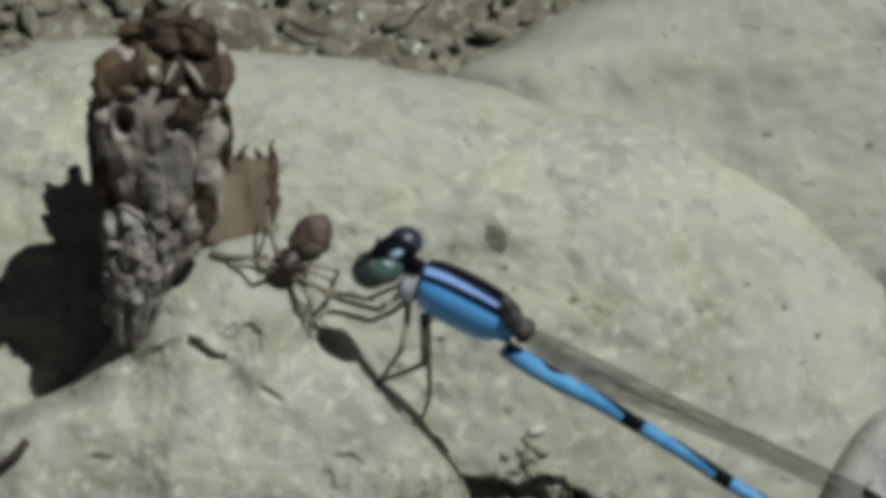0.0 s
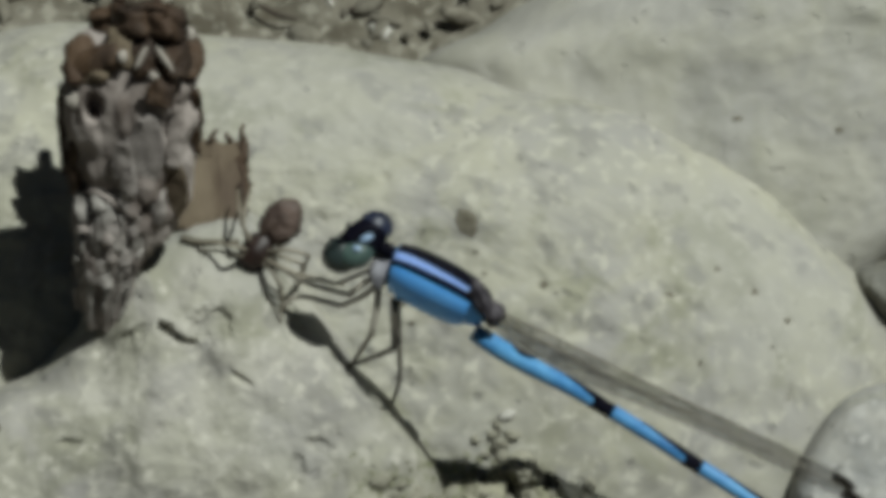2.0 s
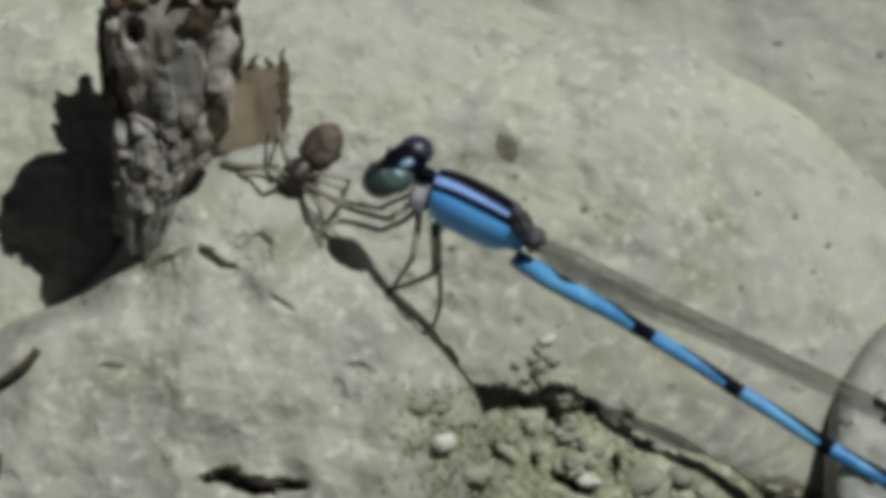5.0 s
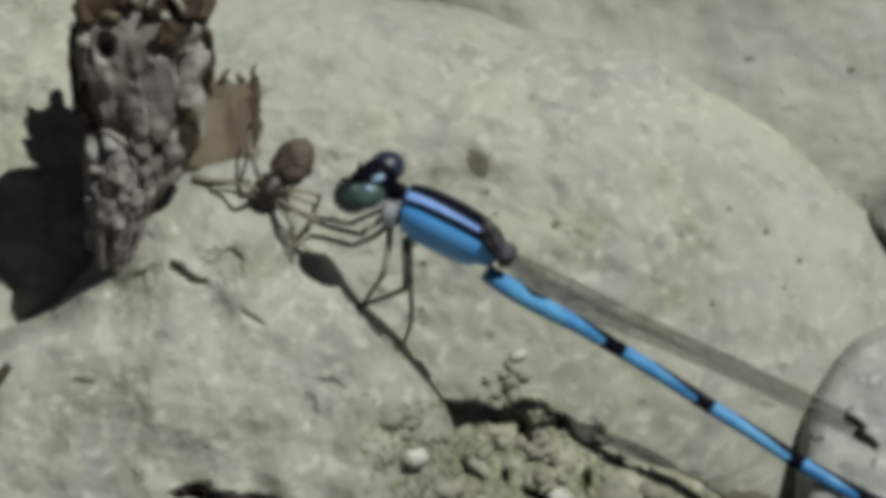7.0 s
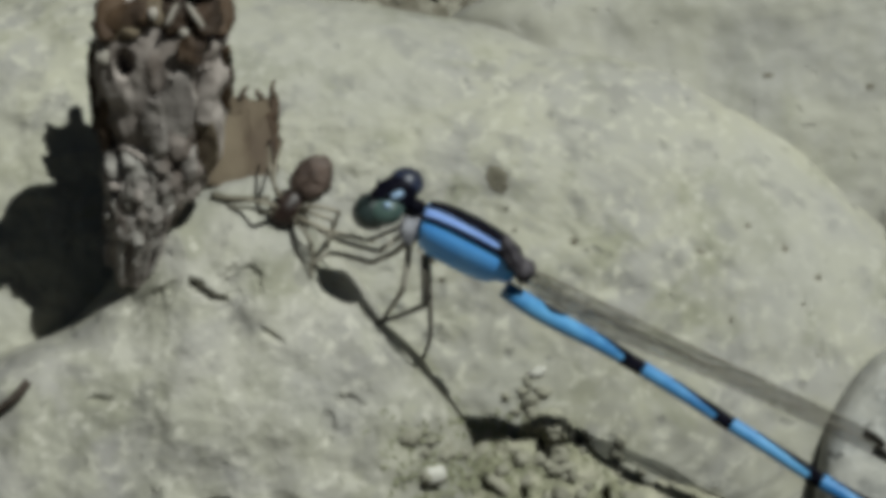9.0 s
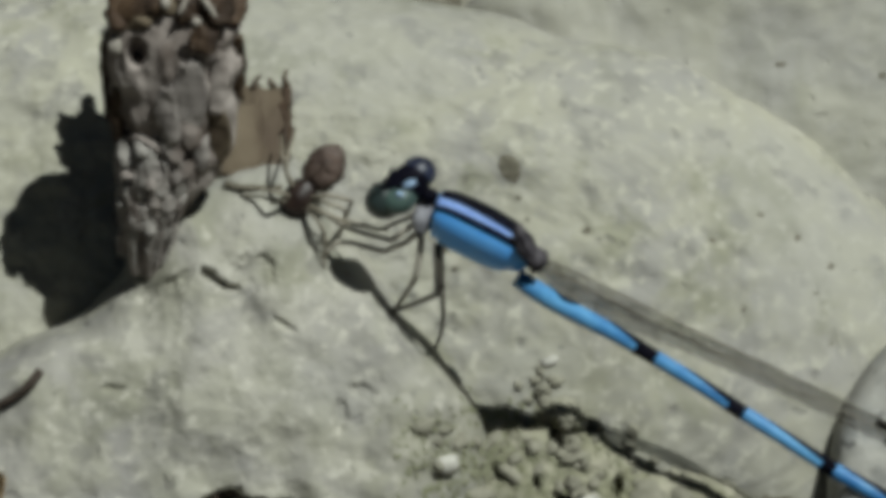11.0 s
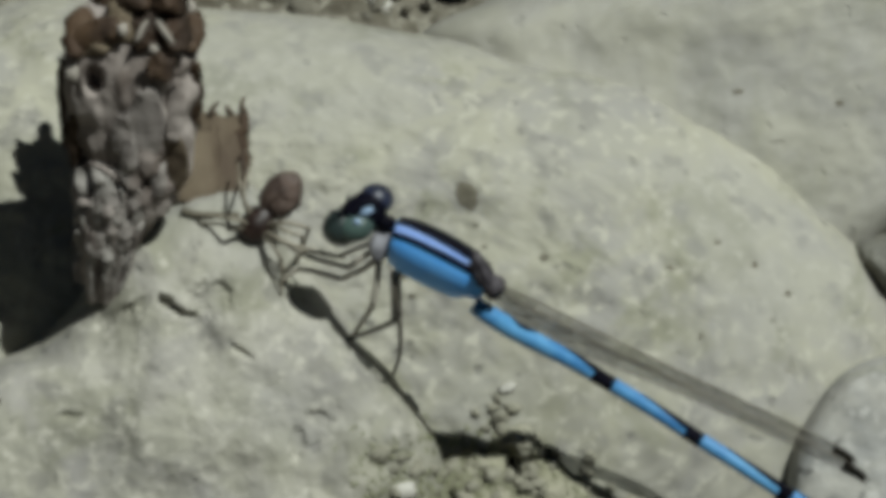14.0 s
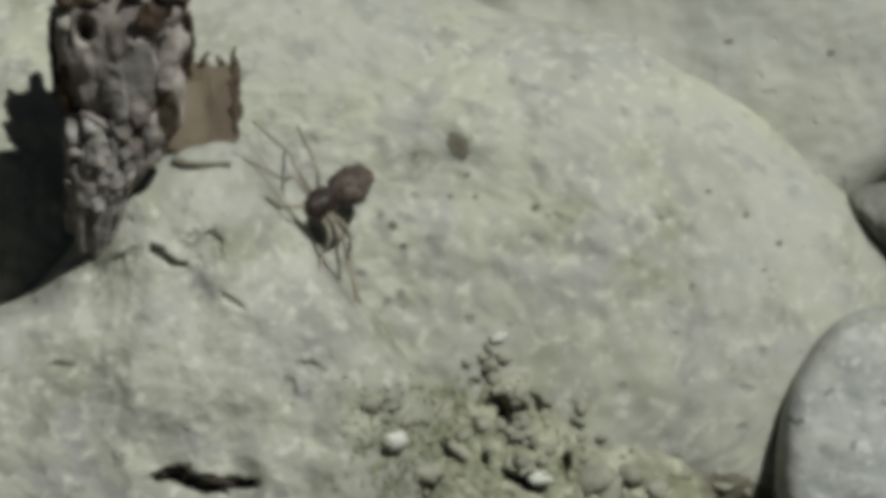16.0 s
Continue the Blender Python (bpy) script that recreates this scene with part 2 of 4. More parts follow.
# ---- the stones ----
class Rock:
    """A rounded stone: an outline on the plan round a centre, a dome with a top and an edge height (mm), and hollows."""

    def __init__(self, centre, outline, top, edge, power=2.6, tilt=(0, 0), lump=0.6, seed=0.0, hollows=(), round_off=0.5, crumb=0.22, ridges=(), facet=0.0):
        self.c, self.top, self.edge, self.p, self.tilt = centre, top, edge, power, tilt
        self.lump, self.seed, self.hollows, self.q, self.crumb = lump, seed, hollows, round_off, crumb
        self.ridges, self.facet = ridges, facet
        pol = sorted((math.atan2(y - centre[1], x - centre[0]), math.hypot(x - centre[0], y - centre[1])) for x, y in outline)
        ang = [a for a, _ in pol]
        rad = [r for _, r in pol]
        self.ang = np.array([ang[-2] - math.tau, ang[-1] - math.tau, *ang, ang[0] + math.tau, ang[1] + math.tau])
        self.rad = np.array([rad[-2], rad[-1], *rad, rad[0], rad[1]])

    def radius(self, a):
        i = int(np.searchsorted(self.ang, a)) - 1
        f = (a - self.ang[i]) / (self.ang[i + 1] - self.ang[i])
        r0, r1, r2, r3 = self.rad[i - 1:i + 3] if 0 < i < len(self.rad) - 2 else (self.rad[i],) * 2 + (self.rad[i + 1],) * 2
        m1, m2 = (r2 - r0) * 0.4, (r3 - r1) * 0.4
        return (2 * f ** 3 - 3 * f * f + 1) * r1 + (f ** 3 - 2 * f * f + f) * m1 + (3 * f * f - 2 * f ** 3) * r2 + (f ** 3 - f * f) * m2

    def rho(self, x, y):
        dx, dy = x - self.c[0], y - self.c[1]
        return math.hypot(dx, dy) / self.radius(math.atan2(dy, dx))

    def height(self, x, y, rho=None):
        rho = min(1.0, self.rho(x, y) if rho is None else rho)
        h = self.edge + (self.top - self.edge) * (1 - rho ** self.p) ** self.q
        h += self.tilt[0] * (x - self.c[0]) / 1000 + self.tilt[1] * (y - self.c[1]) / 1000
        v = Vector((x / 190, y / 190, self.seed))
        h += self.lump * noise.fractal(v, 1.0, 2.0, 3) + self.lump * self.crumb * noise.fractal(v * 6, 0.9, 2.0, 3)
        if self.facet:
            h -= self.facet * abs(noise.noise(Vector((x / 120, y / 170, self.seed + 3)))) * 2
        best = 0.0
        for x0, y0, x1, y1, w, rise in self.ridges:
            ex, ey = x1 - x0, y1 - y0
            f = max(0.0, min(1.0, ((x - x0) * ex + (y - y0) * ey) / (ex * ex + ey * ey)))
            d = math.hypot(x - x0 - ex * f, y - y0 - ey * f) / w
            best = max(best, rise * math.exp(-d * d))
        h += best
        for hx, hy, rx, ry, turn, depth in self.hollows:
            c, s = math.cos(radians(turn)), math.sin(radians(turn))
            dx, dy = x - hx, y - hy
            q = ((dx * c + dy * s) / rx) ** 2 + ((dy * c - dx * s) / ry) ** 2
            q += 0.7 * noise.noise(Vector((x / 15, y / 15, hx))) + 0.5 * noise.noise(Vector((x / 6, y / 6, hx))) if q < 6 else 0
            if q < 4:
                h -= depth * math.exp(-max(q, 0) ** 2)
        return h

    def build(self, name, mat, label, rings=90, seg=240):
        base = plan(*self.c, self.edge)
        verts, faces = [plan(*self.c, self.height(*self.c, 0.0)) - base], []
        deep = self.edge - 0.45 * (self.top - self.edge) - 3
        for i in range(1, rings + 13):
            f = min(1.0, i / rings)
            rho = 1 - (1 - f) ** 1.25
            for k in range(seg):
                a = math.tau * k / seg - math.pi + 1e-6
                r = self.radius(a)
                if i > rings:
                    g = (i - rings) / 12
                    q = rho * (1 - 0.75 * g ** 2.2)
                    x, y = self.c[0] + r * q * math.cos(a), self.c[1] + r * q * math.sin(a)
                    h = self.height(self.c[0] + r * math.cos(a), self.c[1] + r * math.sin(a), 1.0)
                    h = h + (deep - h) * math.sin(g * math.pi / 2)
                else:
                    x, y = self.c[0] + r * rho * math.cos(a), self.c[1] + r * rho * math.sin(a)
                    h = self.height(x, y, rho)
                verts.append(plan(x, y, h) - base)
        for k in range(seg):
            faces.append((0, 1 + k, 1 + (k + 1) % seg))
        for i in range(rings + 11):
            o = 1 + i * seg
            for k in range(seg):
                n = (k + 1) % seg
                faces.append((o + k, o + seg + k, o + seg + n, o + n))
        o = 1 + (rings + 11) * seg
        faces.append(tuple(o + k for k in range(seg)))
        me = bpy.data.meshes.new(name)
        me.from_pydata(verts, [], faces)
        me.polygons.foreach_set("use_smooth", [True] * len(me.polygons))
        me.materials.append(mat)
        return thing(name, base, label, "stone", "stones", data=me)


rnd = random.Random(4)
dots = [(rnd.uniform(500, 1500), rnd.uniform(120, 700), rnd.uniform(6, 15), rnd.uniform(5, 10), rnd.uniform(0, 180), rnd.uniform(0.05, 0.18)) for _ in range(40)]
BOULDER = Rock((430, 430), [(-620, 330), (-420, 20), (-50, -58), (362, -68), (642, -38), (900, 20), (1200, 105), (1415, 255), (1555, 420),
                            (1602, 560), (1594, 780), (1500, 900), (1400, 955), (1290, 1000), (1000, 1090), (560, 1110), (100, 1060), (-400, 900), (-600, 620)],
               0.9, -8.5, 4.5, (0.7, 1.3), 0.4, 3.0, dots + [(956, 372, 16, 12, 20, 0.15), (1182, 390, 22, 12, 10, 0.2), (1328, 386, 14, 14, 0, 0.3),
                                                          (1362, 493, 10, 12, 0, 0.3), (1392, 572, 7, 18, 10, 0.3), (1398, 445, 9, 8, 0, 0.25)], 0.5, 0.3)
LOBE = Rock((330, 640), [(135, 430), (198, 306), (290, 254), (425, 236), (524, 364), (618, 498), (710, 605), (778, 709), (798, 850), (700, 1080), (300, 1200),
                         (-300, 1100), (-360, 800), (-200, 650), (-80, 585), (30, 535), (90, 485)], 7.7, -1.5, 7.0, (0, 0), 0.6, 8.0,
            [(288, 453, 15, 11, 25, 0.9), (310, 468, 18, 7, 25, 0.8), (330, 475, 12, 6, 10, 0.5), (372, 448, 40, 34, 0, 0.35), (310, 845, 34, 10, -15, 2.0), (360, 862, 50, 14, 12, 2.4), (430, 862, 34, 9, 4, 1.8),
             (200, 480, 50, 14, -20, 0.25), (240, 455, 30, 9, -30, 0.25), (420, 540, 22, 7, 35, 0.3), (120, 655, 20, 8, 0, 0.3), (560, 660, 26, 14, 20, 0.25), (520, 700, 14, 30, 0, 0.3)], 0.5,
            0.13, [(300, 472, 256, 625, 34, 0.35), (256, 625, 244, 770, 34, 0.35), (453, 640, 462, 790, 34, 0.3), (380, 470, 470, 560, 40, 0.3), (560, 480, 690, 690, 30, 0.35)], 0.3)
DEBRIS = Rock((940, 960), [(560, 960), (640, 850), (710, 765), (768, 708), (835, 652), (905, 638), (965, 672), (1016, 730), (1062, 757), (1150, 782), (1232, 822), (1276, 868), (1290, 950), (1250, 1100),
                           (940, 1180), (620, 1120)], 3.3, -2.0, 5.0, (-0.9, 0), 0.6, 51.0,
              [(935, 700, 50, 26, 25, -1.0), (852, 700, 9, 22, 5, 2.0), (905, 752, 10, 30, -20, 2.0), (935, 858, 34, 11, 25, 2.4), (1074, 792, 26, 11, 0, 1.8), (782, 708, 13, 18, 0, 1.6), (720, 735, 30, 10, 35, 1.4), (960, 720, 10, 20, -30, 1.6), (800, 800, 20, 9, 30, 1.2), (1010, 830, 9, 22, 10, 1.4), (1090, 870, 24, 8, -15, 1.2), (870, 820, 9, 16, 0, 1.2)], 0.5, 0.42)
BACKROCK = Rock((1700, -100), [(735, 20), (740, -25), (850, -78), (985, -160), (1120, -260), (1500, -340), (1950, -150), (1950, 330), (1700, 345), (1560, 366), (1480, 430), (1400, 480), (1100, 420), (820, 260)],
                -5.5, -14.5, 8.0, (0, 0), 0.35, 13.0)
SIDESTONE = Rock((1580, 770), [(1498, 570), (1430, 642), (1402, 692), (1387, 760), (1381, 830), (1383, 900), (1396, 965), (1600, 1020), (1790, 850), (1740, 620), (1600, 545)], 2.6, -1.5, 9.0, (0, 0), 0.3, 21.0, crumb=0.25)
LEFTROCK = Rock((-150, 800), [(-380, 600), (-140, 540), (40, 590), (60, 800), (-20, 1020), (-350, 1020)], 2.0, -4.0, 2.4, (0, 0), 0.5, 31.0)
WEDGE = Rock((1560, 390), [(1495, 345), (1560, 325), (1640, 350), (1650, 420), (1570, 450), (1525, 410)], -4.3, -10.0, 2.4, (0, 0), 0.4, 41.0)
ROCKS = (BOULDER, LOBE, DEBRIS, BACKROCK, SIDESTONE, LEFTROCK, WEDGE)
BOULDER.build("boulder", M_STONE, "large rounded pale limestone boulder with small pits", 230, 420)
LOBE.build("rock", M_LOBE, "weathered pale rock under a dead stem", 240, 460)
BACKROCK.build("rock", M_BACK, "smooth grey limestone rock behind the boulder", 120, 420)
SIDESTONE.build("rock", M_COOL, "rounded speckled grey stone beside the boulder", 60, 180)
DEBRIS.build("soil_clod", M_CLOD, "crumbly grey-brown soil bank with moss and pebbles", 120, 380)
LEFTROCK.build("rock", M_COOL, "low grey rock with a twig on it", 60, 160)
# Dark piece that fills the gap between the boulder and the back rock.
WEDGE.build("rock", M_DARKGREY, "small dark grey piece in the gap behind the boulder", 30, 90)

# ---- the ground: one sheet to the horizon ----


def ground_z(x, y):
    """The ground's height in metres at a place of the world."""
    v = Vector((x * 120, y * 120, 5))
    near = 1 / (1 + (x * x + y * y) / 0.09)
    return (0.0018 * noise.fractal(v, 1, 2, 4) + 0.0004 * noise.fractal(v * 7, 1, 2, 3)) * near


def build_ground():
    n = 260
    line = [math.copysign(0.08 * (math.exp(abs(s) * 11.2) - 1) / 12 + 0.03 * abs(s), s) for s in np.linspace(-1, 1, n)]
    verts = [(x, y, ground_z(x, y)) for y in line for x in line]
    faces = [(j * n + i, j * n + i + 1, (j + 1) * n + i + 1, (j + 1) * n + i) for j in range(n - 1) for i in range(n - 1)]
    me = bpy.data.meshes.new("ground")
    me.from_pydata(verts, [], faces)
    me.polygons.foreach_set("use_smooth", [True] * len(me.polygons))
    me.materials.append(M_SOIL)
    tagged(new("ground", me), "grey-brown gravelly soil between the stones", "ground", kind="structure")


build_ground()


def ground_h(x, y):
    """Height (mm) over the slope at which the ground lies under a plan point."""
    s, c, v = math.sin(radians(PITCH)), math.cos(radians(PITCH)), (441.0 - y) * U
    return -(SLOPE.translation.z + v * s) / (c - v * s / DIST) * 1000


def top(x, y):
    """Height (mm) of whatever stone or ground shows at a plan point."""
    hs = [r.height(x, y) for r in ROCKS if r.rho(x, y) < 1]
    return max(hs + [ground_h(x, y)])


# ---- the dead stem with its bracts ----
def sink(y):
    """How far the scales lie back towards the rock (mm), more towards the top."""
    return 4.7 * min(1, max(0, (330 - y) / 390)) ** 1.5


def bract(name, parent, base, root, tip, width, mat, curl=0.5, bulge=1.2, label="", tooth=0.0, square=0.0, rumple=0.5):
    """A curled scale from root to tip (plan points), width in plan units, bulging towards the viewer."""
    root, tip = [(x, y, h - sink(y)) for x, y, h in (root, tip)]
    rows, n, m = [], 14, 11
    a, b = np.array(root, float), np.array(tip, float)
    d = b - a
    side = np.array((-d[1], d[0], 0.0))
    side /= max(1e-6, math.hypot(side[0], side[1]))
    for i in range(n):
        s = i / (n - 1)
        w = width * (square + (1 - square) * math.sin(math.pi * (0.16 + 0.72 * s)) ** 0.8)
        row = []
        for j in range(m):
            v = 2 * j / (m - 1) - 1
            p = a + d * s + side * w * 0.5 * v
            p[2] += 0.75 * bulge * (1 - v * v * (1 + curl)) * math.sin(math.pi * min(1, s * 0.9 + 0.1))
            if tooth and i == n - 1:
                p[:2] += d[:2] * tooth * noise.noise(Vector((j * 1.7, root[0], 0)))
            p[2] += rumple * noise.noise(Vector((p[0] / 20, p[1] / 20, 2)))
            p[:2] += 22 * rumple * noise.noise(Vector((p[0] / 17, p[1] / 17, 6)))
            row.append(plan(*p) - base)
        rows.append(row)
    return part(name, shell(rows, 0.00012), mat, parent, label)


def build_stem():
    base = plan(185, 440, top(185, 440) - 0.3)
    stem = thing("dead_plant_stem", base, "withered grey-brown plant stump with dark bracts on a rock", "plant")
    centre = spline([(176, 450, 5.8), (188, 345, 7.2), (196, 286, 7.9), (216, 232, 8.4), (230, 180, 8.9), (227, 70, 10.9), (226, -6, 11.8), (238, -36, 11.8)], 110)
    radii = [r[0] * U for r in spline([(30,), (56,), (74,), (93,), (106,), (114,), (115,), (84,)], 110)]

    def front(x, y):
        """Height (mm) of the stalk's near side at a plan point."""
        k = min(range(len(centre)), key=lambda n: abs(centre[n][1] + 0.36 * radii[n] / U * math.sqrt(max(0.0, 1 - ((x - centre[n][0]) * U / radii[n]) ** 2)) - y))
        r = radii[k] / U
        return centre[k][2] + 0.68 * r * U * 1000 * math.sqrt(max(0.0, 1 - ((x - centre[k][0]) / r) ** 2))

    bm = tube([plan(*p) - base for p in centre], radii, 120, 0.12, 3.0, 0.68)
    bm.normal_update()
    for v in bm.verts:
        p = v.co + base
        q = p * 900
        ridge = 1 - 2 * abs(noise.noise(Vector((q.x * 1.6, q.y * 0.3, q.z * 0.3))))
        v.co += v.normal * (0.00010 * ridge + 0.00013 * noise.fractal(Vector((q.x * 2.4, q.y * 0.55, q.z * 0.55)), 1, 2, 3) + 0.00005 * noise.fractal(q * 5, 1, 2, 3))
        k = 1.0 - p.z / DIST
        x, y = p.x / U / k + 784, 441 - p.y / U / k
        for hx, hy, rx, ry, d in ((160, 58, 18, 27, 1.6), (168, 264, 18, 9, 0.9), (226, 281, 10, 18, 0.7), (292, 95, 12, 20, 0.6), (338, 130, 14, 34, 1.0)):
            g = ((x - hx) / rx) ** 2 + ((y - hy) / ry) ** 2
            if g < 1 and p.z * 1000 > front(x, y) - 1.0:
                v.co.z -= 0.001 * d * (1 - g) ** 0.7
    bm.normal_update()
    part("stalk", bm, M_STEM, stem, "furrowed grey-brown stalk")

    def scale(name, x0, y0, x1, y1, w, mt, l0=0.1, l1=0.1, bulge=0.3, curl=0.5, label="", tooth=0.1, square=0.4):
        """A scale lying on the stalk from root to tip, lifted off it by l0 and l1 mm."""
        bract(name, stem, base, (x0, y0, front(x0, y0) + l0 + sink(y0)), (x1, y1, front(x1, y1) + l1 + sink(y1)), w, mt, curl, bulge, label, tooth, square, 0.12 if name == "bark_flake" else 0.3)

    # the crown: arched cap scales over a dark ring with pale spines
    bract("cap_scale", stem, base, (236, -64, 18.6), (232, -126, 18.4), 84, M_BRACT2, 0.9, 1.2, "rounded brown cap scale", 0.0, 0.75)
    bract("cap_scale", stem, base, (288, -60, 18.6), (288, -116, 18.8), 76, M_BRACT, 0.6, 0.9, "dark brown cap scale", 0.1, 0.85)
    bract("cap_scale", stem, base, (206, -112, 18.8), (300, -122, 18.8), 20, M_BRACT, 0.3, 0.5, "", 0.0, 0.6)
    # The next four pieces are added behind the stalk to shape its cast shadow.
    bract("cap_scale", stem, base, (150, -104, 13.8), (264, -114, 14.0), 26, M_BRACT2, 0.3, 0.3, "brown scale added behind the crown to shape the shadow", 0.0, 0.8)
    bract("cap_scale", stem, base, (176, 120, 7.4), (200, -40, 13.1), 136, M_BRACT2, 0.3, 0.3, "", 0.0, 0.8)
    bract("cap_scale", stem, base, (196, -15, 12.2), (206, -110, 13.8), 104, M_BRACT2, 0.3, 0.3, "", 0.0, 0.8)
    part("spur", tube([p - base for p in curve([(199, -104, 8.4), (204, -130, 8.8), (208, -154, 9.2)], 8)], [U * w for w in (14, 13, 13, 12, 12, 12, 11, 6)], 8, 0.2), M_BRACT, stem, "dark spur added behind the crown to shape the shadow")
    part("spur", tube([p - base for p in curve([(272, -112, 13.6), (272, -134, 13.6), (275, -152, 13.4)], 6)], [U * w for w in (10, 9, 8, 7, 6, 3)], 8, 0.2), M_BRACT, stem, "short dark spur on the crown")
    scale("shoulder_scale", 152, 0, 160, -66, 96, M_BRACT2, 0.35, 0.3, 0.3, 0.9, "russet shoulder scale", 0.0, 0.2)
    scale("shoulder_scale", 206, -38, 112, 4, 56, M_BRACT2, 0.9, 0.9, 0.5, 0.9, "broad russet arched shoulder scale", 0.0, 0.25)
    # Tan strip that puts the highlight below the arched scale into colour.
    scale("shoulder_scale", 190, -4, 120, 16, 20, M_PAPER, 0.5, 0.5, 0.3, 0.6, "tan highlight strip below the shoulder scale", 0.0, 0.3)
    scale("shoulder_scale", 128, 14, 126, -34, 46, M_BRACT, 0.7, 0.8, 0.4, 0.8, "dark shoulder scale", 0.0, 0.3)
    scale("shoulder_scale", 208, -8, 212, -80, 62, M_PAPER, 0.5, 0.4, 0.5, 0.5)
    scale("ring_scale", 256, 4, 246, -66, 62, M_BRACT, 0.5, 0.4, 0.5, 0.5, "dark bract round the crown")
    scale("ring_scale", 300, 8, 300, -66, 66, M_BRACT, 0.6, 0.6, 0.6, 0.5)
    scale("ring_scale", 290, -12, 272, 58, 50, M_BRACT2, 0.7, 0.2, 0.5, 0.6, "dark brown drooping bract", 0.0, 0.5)
    scale("ring_scale", 332, 10, 338, -66, 40, M_BRACT2, 0.3, 0.5, 0.4, 0.5, "brown scale beside the crown", 0.2, 0.1)
    scale("edge_scale", 116, 180, 106, 20, 26, M_BRACT, 0.1, 0.2, 0.3, 0.4, "dark brown strip along the stalk")
    scale("edge_scale", 132, 215, 126, 120, 30, M_BRACT2, 0.05, 0.1, 0.2, 0.4)
    scale("edge_scale", 340, 140, 338, 30, 26, M_BRACT2, 0.05, 0.1, 0.2, 0.4)
    # the stalk's front: a pale flake and mottled strips, pressed flat
    scale("bark_flake", 250, 196, 256, 76, 64, M_FLAKE, -0.04, -0.14, 0.1, 0.6, "pale grey flake of bark", 0.3, 0.0)
    scale("bark_flake", 206, 188, 214, 120, 40, M_FLAKE, -0.04, -0.1, 0.1, 0.6, "grey flake of bark", 0.3, 0.0)
    scale("bark_flake", 300, 168, 310, 60, 34, M_STEM, -0.04, -0.1, 0.1, 0.6, "grey flake of bark", 0.3, 0.0)
    scale("bark_flake", 292, 254, 298, 160, 70, M_PAPER, 0.0, -0.2, 0.04, 0.1, "tan papery flake", 0.5, 0.0)
    # papery sheaths beside the stalk
    bract("sheath", stem, base, (306, 276, 4.8), (318, 140, 5.0), 124, M_PAPER, 0.3, 0.5, "tan papery sheath", 0.2, 0.6, 0.22)
    bract("sheath", stem, base, (350, 272, 4.6), (356, 146, 4.6), 66, M_PAPER, 0.3, 0.5, "brown papery sheath", 0.3, 0.5, 0.22)
    bract("sheath", stem, base, (382, 264, 4.4), (390, 112, 4.2), 92, M_PAPER, 0.2, 0.3, "tan papery sheath with a ragged edge", 0.3, 0.9, 0.22)
    bract("sheath", stem, base, (424, 250, 4.2), (424, 106, 4.2), 20, M_BRACT2, 0.2, 0.4)
    for x0, y0, x1, y1, h in ((366, 124, 380, 98, 2.5), (424, 116, 427, 88, 2.3), (402, 118, 396, 104, 2.3)):
        part("spine", tube(curve([(x0, y0, h), ((x0 + x1) / 2 - 4, (y0 + y1) / 2, h + 0.3), (x1, y1, h)], 6), [7 * U, 6 * U, 5 * U, 4 * U, 4 * U, 2 * U], 6), M_PAPER, stem).location = -base
    for x, y, lift, turn, rx, ry in ((122, 46, 0.5, 20, 12, 15), (244, -28, 1.4, -28, 5, 22), (286, -26, 1.5, 35, 5, 28), (266, 4, 1.5, 0, 8, 8), (211, -30, 1.2, 0, 9, 12), (330, -72, 1.6, 10, 9, 12)):
        part("chaff", ellipsoid(plan(x, y, front(x, y) + lift) - base, (rx * U, ry * U, 6 * U), pose(0, 0, 0, 0, 0, turn), 12, 0.35), M_CHAFF, stem, "pale flake of chaff")
    r = random.Random(11)

    def fibre(pts, w, i, mt):
        q = [p - base for p in curve([(x, y, max(h, top(x, y) + 0.1)) for x, y, h in pts], 14)]
        part("root_fibre", tube(q, [w * U * (0.3 + 0.7 * math.sin(math.pi * (0.1 + 0.8 * k / 13))) for k in range(14)], 8, 0.35, i), mt, stem)

    for k, pts in enumerate(([(126, 214), (158, 208), (190, 224), (212, 246)], [(132, 238), (150, 246), (178, 244), (200, 262)], [(206, 250), (212, 268), (208, 296), (220, 318)],
                             [(238, 252), (244, 276), (238, 300), (222, 322)], [(140, 250), (134, 290), (150, 330), (146, 372)])):
        fibre([(x, y, front(x, y) + 0.05) for x, y in pts], 5 - k % 3, k, M_FIBRE if k else M_STEM)
    for i in range(26):
        y0 = 222 + 6.2 * i + r.uniform(-8, 8)
        half = 84 - (y0 - 220) * 0.34
        x0 = 214 - (y0 - 220) * 0.2 + r.uniform(-half, half)
        l, lean = r.uniform(34, 62), r.uniform(-16, 16)
        scale("bark_flake", x0, y0, x0 + lean, y0 - l, r.uniform(20, 38), (M_FLAKE, M_FIBRE, M_STEM)[i % 3], r.uniform(0.1, 0.3), -0.12, 0.12, 0.5, "", 0.4, 0.1)
    for i in range(34):
        x0, y0 = r.uniform(122, 262), r.uniform(245, 340)
        y1 = min(440, y0 + r.uniform(60, 130))
        x1, pts = 174 + (x0 - 190) * 0.62 + r.uniform(-10, 10), []
        for k in range(6):
            f = k / 5
            x, y = x0 + (x1 - x0) * f + r.uniform(-4, 4), y0 + (y1 - y0) * f
            pts.append((x, y, max(front(x, y) if abs(x - 190) < 62 else 0, top(x, y)) + r.uniform(-0.08, 0.06)))
        fibre(pts, r.uniform(2.5, 6), i, M_STEM if i % 3 == 0 else M_FIBRE)


build_stem()

